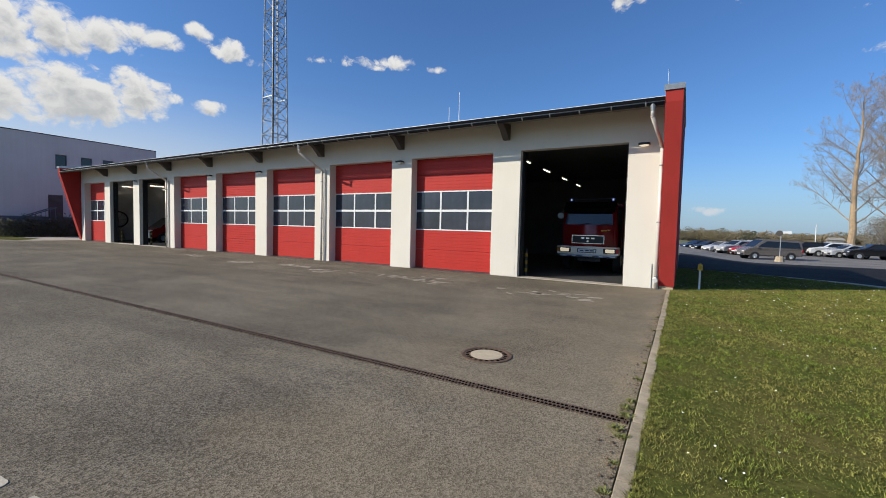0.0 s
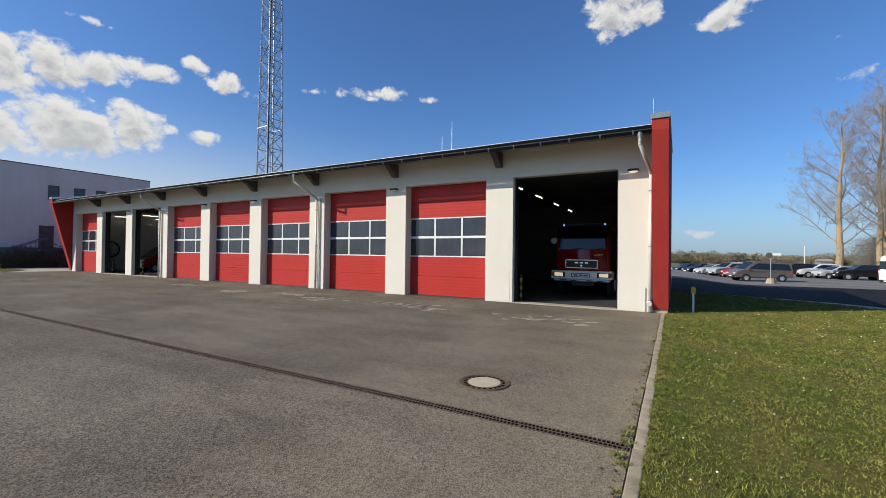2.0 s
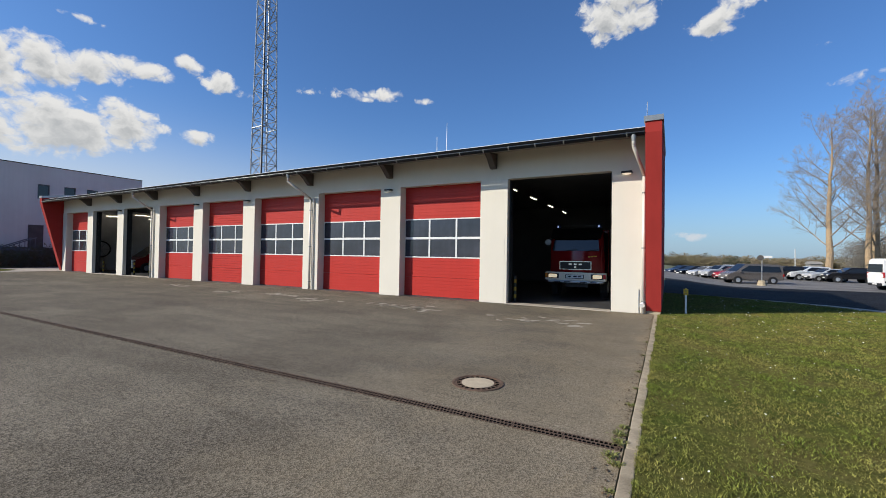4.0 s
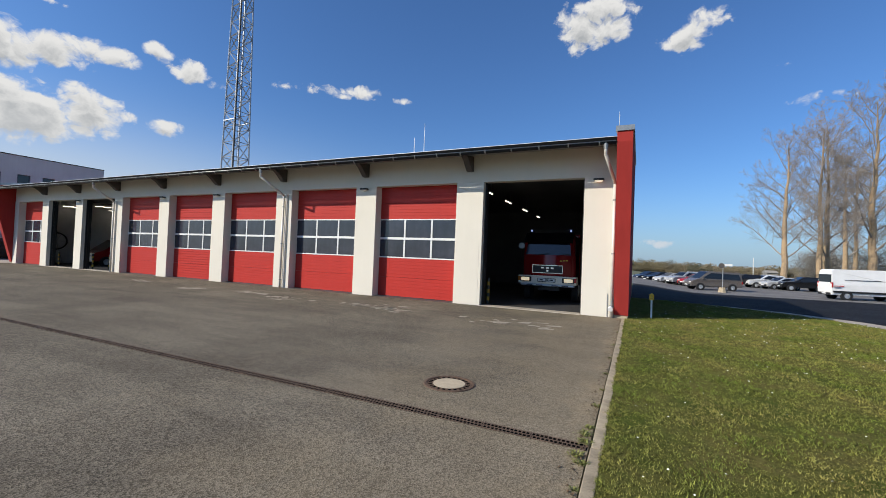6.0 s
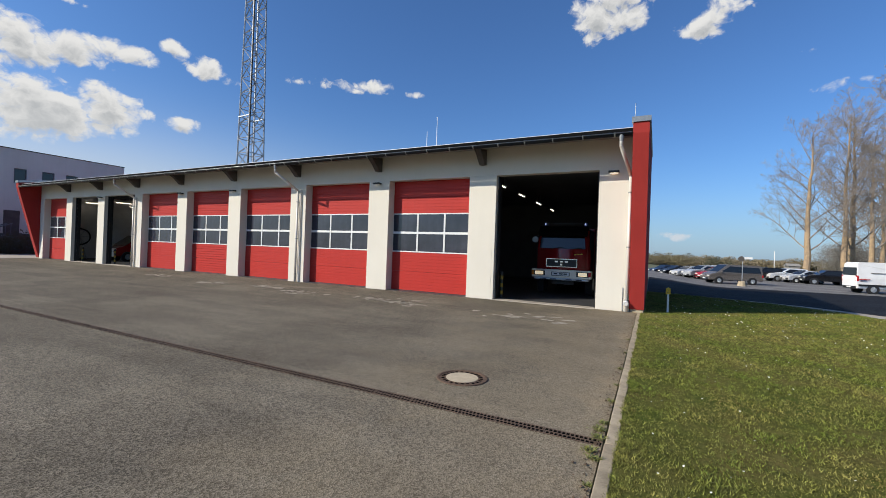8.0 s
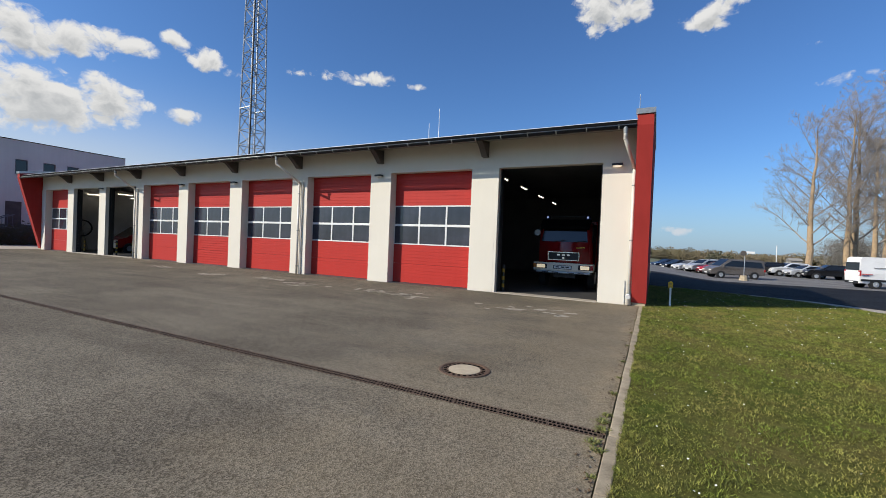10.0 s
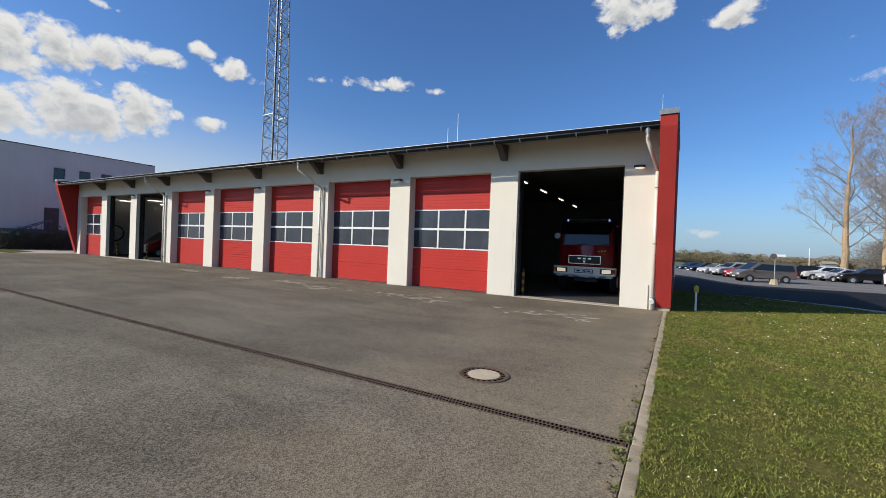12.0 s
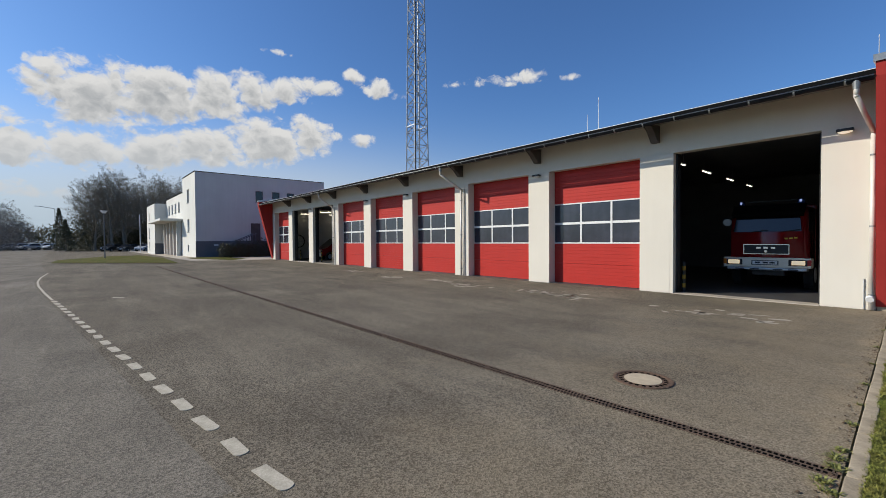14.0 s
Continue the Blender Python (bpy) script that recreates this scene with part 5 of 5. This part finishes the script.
class Wood:
    """Collects tapered tubes for limbs and twigs."""

    def __init__(self, seed):
        self.v, self.f, self.rnd = [], [], random.Random(seed)

    def limb(self, pts, r0, r1, n):
        base = None
        m = len(pts) - 1
        for i, p in enumerate(pts):
            d = (pts[min(i + 1, m)] - pts[max(i - 1, 0)]).normalized()
            r = r0 + (r1 - r0) * i / m
            start = len(self.v)
            self.v += [tuple(q) for q in tube_ring(p, d, r, n)]
            if base is not None:
                for k in range(n):
                    self.f.append((base + k, base + (k + 1) % n, start + (k + 1) % n, start + k))
            base = start

    def grow(self, p, d, length, r, level, lift):
        """One bending branch with its side shoots."""
        rnd = self.rnd
        segs = (6, 5, 3, 2)[level]
        pts = [p]
        for i in range(segs):
            d = (d + Vector((rnd.gauss(0, .10), rnd.gauss(0, .10), lift + rnd.gauss(0, .06)))).normalized()
            pts.append(pts[-1] + d * length / segs)
        self.limb(pts, r, max(0.005, r * 0.20), (6, 5, 4, 3)[level])
        if level == 3:
            return
        count = (10, 9, 7)[level]
        for i in range(count):
            t = 0.22 + 0.78 * (i + rnd.random()) / count
            k = min(segs - 1, int(t * segs))
            q = pts[k].lerp(pts[k + 1], t * segs - k)
            axis = (pts[k + 1] - pts[k]).normalized()
            side = Vector((rnd.gauss(0, 1), rnd.gauss(0, 1), rnd.gauss(0.1, 0.6)))
            side = (side - axis * side.dot(axis)).normalized()
            nd = (axis * 0.75 + side * rnd.uniform(0.55, 0.9)).normalized()
            self.grow(q, nd, length * rnd.uniform(0.32, 0.5) * (1.15 - 0.5 * t), max(0.007, r * (0.40 - 0.2 * t)), level + 1, lift * 0.8)


def tree_meshes(seed, h, limbs, bare, spread, bark, twig, trunk_r):
    rnd = random.Random(seed)
    w = Wood(seed)
    pts = [Vector((0, 0, -0.2))]
    for i in range(1, 13):
        z = h * 0.93 * i / 12
        pts.append(Vector((pts[-1].x + rnd.gauss(0, .10), pts[-1].y + rnd.gauss(0, .10), z)))
    w.limb(pts, trunk_r, 0.04, 10)
    # root flare
    flare = [Vector((0, 0, -0.3)), Vector((0, 0, 0.35)), Vector((0, 0, 1.1))]
    w.limb(flare, trunk_r * 1.5, trunk_r * 0.98, 10)
    trunk = raw_mesh("trunk", w.v, w.f, bark)
    c = Wood(seed + 100)
    for i in range(limbs):
        t = bare + (0.97 - bare) * ((i + c.rnd.random() * 0.8) / limbs)
        k = min(11, int(t * 12))
        p = pts[k].lerp(pts[k + 1], t * 12 - k)
        a = i * 2.4 + c.rnd.uniform(-.4, .4)
        up = 0.55 + 0.9 * t
        d = Vector((math.cos(a), math.sin(a), up)).normalized()
        length = spread * (1.12 - 0.58 * t) * c.rnd.uniform(0.75, 1.15)
        c.grow(p, d, length, trunk_r * (0.27 - 0.16 * t), 0, 0.05)
    crown = raw_mesh("crown", c.v, c.f, twig)
    return trunk, crown


def place_tree(meshes, name, label, where, turn, scale, group):
    t = thing(name, label, "tree", where, turn, group)
    t.scale = (scale, scale, scale)
    part("trunk", meshes[0], None, t)
    part("crown", meshes[1], None, t, "bare twigs without leaves")
    return t


poplar_a = tree_meshes(11, 23.0, 22, 0.17, 8.4, M["bark"], M["twig"], 0.46)
poplar_b = tree_meshes(23, 25.0, 21, 0.20, 8.0, M["bark"], M["twig"], 0.42)
for x, y, k, turn, s in ((19.6, 60.0, 0, 20, 0.96), (24.9, 64.4, 1, 140, 1.02), (26.5, 67.4, 0, 250, 1.12), (33.9, 83.0, 1, 30, 1.05), (31.3, 66.0, 0, 310, 1.28), (38, 90, 1, 80, 1.0), (44, 100, 0, 200, 1.1)):
    place_tree((poplar_a, poplar_b)[k], "poplar_tree", "tall bare poplar with sunlit brown bark behind the car park", (x, y, LOT), turn, s, "poplars")
wood_a = tree_meshes(31, 17.0, 22, 0.14, 9.2, M["darkbark"], M["darkbark"], 0.32)
wr = random.Random(8)
for i in range(44):
    x = -112 - wr.uniform(0, 34)
    y = -13 + (i + wr.random()) * 0.92
    place_tree(wood_a, "woodland_tree", "bare dark tree in the wood beyond the office building", (x, y, 0), wr.uniform(0, 360), wr.uniform(0.76, 0.90), "wood behind the office")


def clump_mass(name, spots, mat, label, category, leaf, count, seed):
    """Many small leaf or twig flakes gathered in uneven clumps."""
    rng = np.random.default_rng(seed)
    vs = []
    for (x, y, z, rx, ry, rz) in spots:
        d = rng.normal(size=(count, 3))
        d /= np.linalg.norm(d, axis=1)[:, None]
        rad = rng.uniform(0.45, 1.0, (count, 1)) * (1 + 0.25 * np.sin(d[:, :1] * 5 + x) * np.cos(d[:, 2:] * 4 + y))
        p = d * rad * np.array((rx, ry, rz)) + np.array((x, y, z))
        p = p[p[:, 2] > lie(x, y) - 0.05]
        a, b = rng.normal(size=(len(p), 3)) * leaf, rng.normal(size=(len(p), 3)) * leaf
        vs.append(np.stack((p - a, p + a, p + b), axis=1).reshape(-1, 3))
    v = np.concatenate(vs)
    me = bpy.data.meshes.new(name)
    me.vertices.add(len(v))
    me.vertices.foreach_set("co", v.astype(np.float32).ravel())
    n = len(v) // 3
    me.loops.add(n * 3)
    me.loops.foreach_set("vertex_index", np.arange(n * 3, dtype=np.int32))
    me.polygons.add(n)
    me.polygons.foreach_set("loop_start", np.arange(0, n * 3, 3, dtype=np.int32))
    me.materials.append(mat)
    me.update()
    return tagged(new(name, me), label, category, "", "stuff")


cr = random.Random(5)
far_hedge = []
for i in range(70):
    x = -30 + i * 3.6
    h = cr.uniform(1.5, 2.3) * (1.0 + 0.5 * (i > 36))
    far_hedge.append((x, 135 + cr.uniform(-12, 12) + 0.1 * x, h * 0.6, 4.2, 3.5, h))
    far_hedge.append((x + 1.5, 150 + cr.uniform(-8, 8) + 0.1 * x, h * 0.4, 4.6, 2.5, h * 0.9))
clump_mass("far_hedgerow", far_hedge, M["scrub"], "brown leafless hedgerow along the edge of the field", "hedgerow", 0.13, 2600, 3)
clump_mass("thicket", [(cr.uniform(34, 62), cr.uniform(92, 112), 3.0, 3.5, 3.5, cr.uniform(3, 6)) for i in range(22)], M["hazy"], "brown bare thicket behind the poplars", "thicket", 0.07, 3600, 4)
clump_mass("evergreen_bush", [(9.6, 67.2, 0.6, 2.2, 1.5, 1.6)], M["ivy"], "low dark evergreen bush behind the car park", "bush", 0.10, 1400, 5)
clump_mass("undergrowth", [(-118 - cr.uniform(0, 20), -14 + i * 1.3, 3.0, 3.2, 2.6, cr.uniform(3.5, 7.5)) for i in range(30)], M["ivy"], "dark evergreen undergrowth below the wood", "undergrowth", 0.13, 2200, 6)
clump_mass("street_trees", [(-140 - cr.uniform(0, 25), -26 - i * 1.1, 4.0, 3.5, 3.0, cr.uniform(5, 9)) for i in range(16)], M["hazy"], "dark hazy trees lining the street", "trees", 0.11, 3000, 7)
clump_mass("far_woodland", [(-230 - cr.uniform(0, 40), -70 + i * 5.5, 3.0, 7, 6, cr.uniform(4, 8)) for i in range(16)], M["scrub"], "far hazy woodland at the end of the street", "woodland", 0.5, 420, 8)
clump_mass("wall_hedge", [(-50.6, -2.2 + i * 0.75, 0.7, 0.9, 0.8, cr.uniform(0.8, 1.1) + 0.09 * i) for i in range(9)], M["ivy"], "dark clipped hedge beside the office stair", "hedge", 0.05, 1500, 9)
for x, y, h in ((-114, -16.4, 6.5), (-117, -17.4, 9.0)):
    k = thing("conifer", "slim dark conifer beside the street", "tree", (x, y, 0), group="conifers")
    bm = B()
    rod(bm, (0, 0, -0.1), (0, 0, h), 0.16, 0.02, 7)
    part("trunk", bm, M["darkbark"], k)
    rng = np.random.default_rng(int(h * 10))
    z = rng.uniform(0.08, 1.0, 2600)
    a = rng.uniform(0, 6.283, 2600)
    r = (1 - z) * 2.0 * np.sqrt(rng.uniform(0.05, 1, 2600)) + 0.08
    p = np.stack((r * np.cos(a), r * np.sin(a), z * h - r * 0.25), axis=1)
    q1, q2 = rng.normal(size=(2600, 3)) * 0.10, rng.normal(size=(2600, 3)) * 0.10
    vs = np.stack((p - q1, p + q1, p + q2), axis=1).reshape(-1, 3)
    part("crown", raw_mesh("crown", vs.tolist(), [(3 * i, 3 * i + 1, 3 * i + 2) for i in range(2600)], M["ivy"]), None, k)


def grass_field(name, outline_fn, n, x0, x1, y0, y1, seed, eye, label):
    """Short blades, set closer and finer where one walks past them."""
    rng = np.random.default_rng(seed)
    u = rng.uniform(0, 1, (n, 2))
    x = x0 + u[:, 0] * (x1 - x0)
    y = y0 + (u[:, 1] ** 1.7) * (y1 - y0)
    keep = outline_fn(x, y)
    x, y = x[keep], y[keep]
    n = len(x)
    far = np.hypot(x - eye[0], y - eye[1])
    clump = np.array([0.6 * noise.noise((a * 2.3, b * 2.3, 1.0)) + 0.6 * noise.noise((a * 9.0, b * 9.0, 4.0)) for a, b in zip(x, y)])
    h = (0.012 + 0.017 * rng.random(n)) * np.maximum(0.3, 1.0 + 1.9 * clump) + far * 0.0004
    wd = 0.0030 + far * 0.00050
    a = rng.uniform(0, 6.283, n)
    z = np.array([lie(p, q) for p, q in zip(x, y)]) + 0.008
    base = np.stack((x, y, z), axis=1)
    side = np.stack((np.cos(a), np.sin(a), np.zeros(n)), axis=1) * wd[:, None]
    b = rng.uniform(0, 6.283, n)
    lean = rng.uniform(0.3, 1.4, n) * h
    tip = base + np.stack((np.cos(b) * lean, np.sin(b) * lean, h), axis=1)
    v = np.stack((base - side, base + side, tip), axis=1).reshape(-1, 3)
    me = bpy.data.meshes.new(name)
    me.vertices.add(len(v))
    me.vertices.foreach_set("co", v.astype(np.float32).ravel())
    me.loops.add(n * 3)
    me.loops.foreach_set("vertex_index", np.arange(n * 3, dtype=np.int32))
    me.polygons.add(n)
    me.polygons.foreach_set("loop_start", np.arange(0, n * 3, 3, dtype=np.int32))
    me.materials.append(M["blade"])
    me.update()
    return tagged(new(name, me), label, "grass", "", "stuff")


def on_lawn(x, y):
    inside = np.zeros(len(x), bool)
    j = len(LAWN) - 1
    for i in range(len(LAWN)):
        (xi, yi), (xj, yj) = LAWN[i], LAWN[j]
        if yi != yj:
            inside ^= ((yi > y) != (yj > y)) & (x < (xj - xi) * (y - yi) / (yj - yi) + xi)
        j = i
    return inside


grass_field("grass", on_lawn, 620000, -0.09, 9.5, -14.2, 9.2, 12, (0.1, -14.1), "short patchy spring grass with moss on the lawn")
grass_field("grass", on_lawn, 90000, -0.09, 9.5, -14.2, -26.0, 13, (0.1, -14.1), "short patchy spring grass with moss on the lawn")
grass_field("grass", lambda x, y: x < 0.06 - 0.14 * np.abs(np.sin(y * 3.1) * np.cos(y * 7.7)), 26000, -0.085, 0.06, -13.6, -0.15, 14, (0.1, -14.1), "longer grass leaning over the kerb's inner edge")

dr = np.random.default_rng(21)
dv, df = [], []
for i in range(560):
    x, y = dr.uniform(0.15, 8.5), dr.uniform(-12.5, 7.5)
    if not on_lawn(np.array([x]), np.array([y]))[0]:
        continue
    r = dr.uniform(0.005, 0.009) + 0.0007 * (y + 13)
    z = lie(x, y) + dr.uniform(0.05, 0.075)
    tx, ty = dr.uniform(-.4, .4, 2)
    k = len(dv)
    dv += [(x + r * math.cos(a), y + r * math.sin(a), z + r * (tx * math.cos(a) + ty * math.sin(a))) for a in [j * math.pi / 3 for j in range(6)]]
    df.append(tuple(range(k, k + 6)))
tagged(new("daisies", raw_mesh("daisies", dv, df, M["petal"])), "scattered tiny white daisies in the lawn", "daisies", "", "stuff")


def build_weed(x, y, size, seed):
    rnd = random.Random(seed)
    vs, fs = [], []
    for i in range(44):
        a, l = rnd.uniform(0, 6.283), size * rnd.uniform(0.5, 1.0)
        up = rnd.uniform(0.35, 1.1)
        d = Vector((math.cos(a), math.sin(a), up)).normalized()
        s = Vector((-math.sin(a), math.cos(a), 0)) * size * 0.09
        o = Vector((rnd.gauss(0, size * 0.3), rnd.gauss(0, size * 0.3), 0))
        p1, p2 = o + d * l * 0.55, o + d * l + Vector((0, 0, -0.25 * l))
        k = len(vs)
        vs += [tuple(o - s * 0.4), tuple(o + s * 0.4), tuple(p1 + s), tuple(p1 - s), tuple(p2)]
        fs += [(k, k + 1, k + 2, k + 3), (k + 3, k + 2, k + 4)]
    w = new("weed", raw_mesh("weed", vs, fs, M["weed"]))
    w.location = (x, y, 0.003)
    tagged(w, "small green weed growing in the joint at the kerb", "weed", "kerb weeds")


for i, (x, y, s) in enumerate(((-0.235, -10.0, 0.085), (-0.25, -9.83, 0.09), (-0.225, -9.62, 0.075), (-0.28, -10.32, 0.085), (-0.22, -10.45, 0.08), (-0.215, -8.9, 0.06), (-0.21, -8.2, 0.05),
                               (-0.22, -7.3, 0.06), (-0.21, -6.1, 0.05), (-0.215, -4.8, 0.06), (-0.21, -3.0, 0.05), (-0.22, -10.9, 0.05), (-0.23, -11.3, 0.06))):
    build_weed(x, y, s, i)

# grass islands by the street
isl = [(-39.9, -8.2), (-48.8, -16.2), (-56, -16.0), (-66, -12.0), (-68, -8.4), (-54, -7.4)]
sheet("grass_island", isl, M["soil"], 0.05, "grass island between street and office yard", "grass")
sheet("grass_strip", [(-42.4, -3.4), (-50, -5.6), (-53, -5.4), (-52.9, -2.0), (-45, -1.5)], M["soil"], 0.03, "narrow grass strip at the office wall", "grass")


def build_lantern(x, y, h):
    l = thing("street_lantern", "low street lantern with a pale dish head", "street lamp", (x, y, 0.05))
    bm = B()
    rod(bm, (0, 0, -0.1), (0, 0, h - 0.3), 0.06, 0.045, 10)
    part("pole", bm, M["plinth"], l)
    bm = B()
    rod(bm, (0, 0, h - 0.32), (0, 0, h - 0.05), 0.14, 0.34, 16)
    part("shade", bm, M["white"], l, "pale dish-shaped head")
    bm = B()
    rod(bm, (0, 0, h - 0.05), (0, 0, h), 0.36, 0.30, 16)
    part("cap", bm, M["zinc"], l)


def build_street_lamp(x, y, h):
    l = thing("street_lamp", "tall curved street lamp far down the street", "street lamp", (x, y, 0))
    bm = B()
    rod(bm, (0, 0, -0.1), (0, 0, h), 0.10, 0.06, 8)
    part("pole", bm, M["zinc"], l)
    bm = B()
    rod(bm, (0, 0, h), (-0.6, -2.6, h + 0.5), 0.05, seg=6)
    part("arm", bm, M["zinc"], l)
    bm = B()
    box(bm, -0.75, -0.45, -3.2, -2.4, h + 0.42, h + 0.55, 0.03)
    part("lamp_head", bm, M["white"], l)


def build_sign():
    s = thing("parking_sign", "round traffic sign on a pole in a concrete foot", "sign", (7.9, 33.6, lie(7.9, 33.6)))
    bm = B()
    rod(bm, (0, 0, 0), (0, 0, 2.6), 0.035, seg=8)
    part("pole", bm, M["steel"], s)
    bm = B()
    rod(bm, (-0.12, -0.04, 2.58), (-0.12, -0.07, 2.58), 0.25, seg=20)
    part("disc", bm, M["timber"], s, "round plate")
    bm = B()
    box(bm, 0.1, 0.75, -0.06, -0.03, 2.56, 2.76, 0.01)
    part("arrow_plate", bm, M["white"], s, "white oblong plate")
    bm = B()
    rod(bm, (0, 0, 0), (0, 0, 0.48), 0.40, 0.28, 10)
    part("foot", bm, M["concrete"], s, "round concrete foot")


build_lantern(-59.3, -12.2, 5.3)
build_street_lamp(-123, -18.2, 9.2)
build_sign()
shed = thing("garden_shed", "small tan wooden shed behind the car park", "shed", (20.3, 70.0, lie(20.3, 70.0)), 12)
bm = B()
box(bm, -0.75, 0.75, -0.7, 0.7, -0.1, 1.9, 0.02)
part("wall", bm, M["soffit"], shed)
bm = B()
prism(bm, [(-0.85, 1.9), (0.85, 1.9), (0.0, 2.3)], "x", -0.9, 0.9)
part("roof", bm, M["soffit"], shed, "shallow grey roof")
f = thing("field_pole", "plain white pole at the edge of the field", "pole", (17.6, 68.0, lie(17.6, 68.0)))
bm = B()
rod(bm, (0, 0, -0.1), (0, 0, 4.2), 0.06, 0.05, 8)
part("pole", bm, M["white"], f)
for x, y, h in ((-92.7, -6.0, 6.8),):
    f = thing("flagpole", "white flagpole beside the office building", "flagpole", (x, y, 0))
    bm = B()
    rod(bm, (0, 0, -0.1), (0, 0, h), 0.07, 0.05, 8)
    part("pole", bm, M["white"], f)
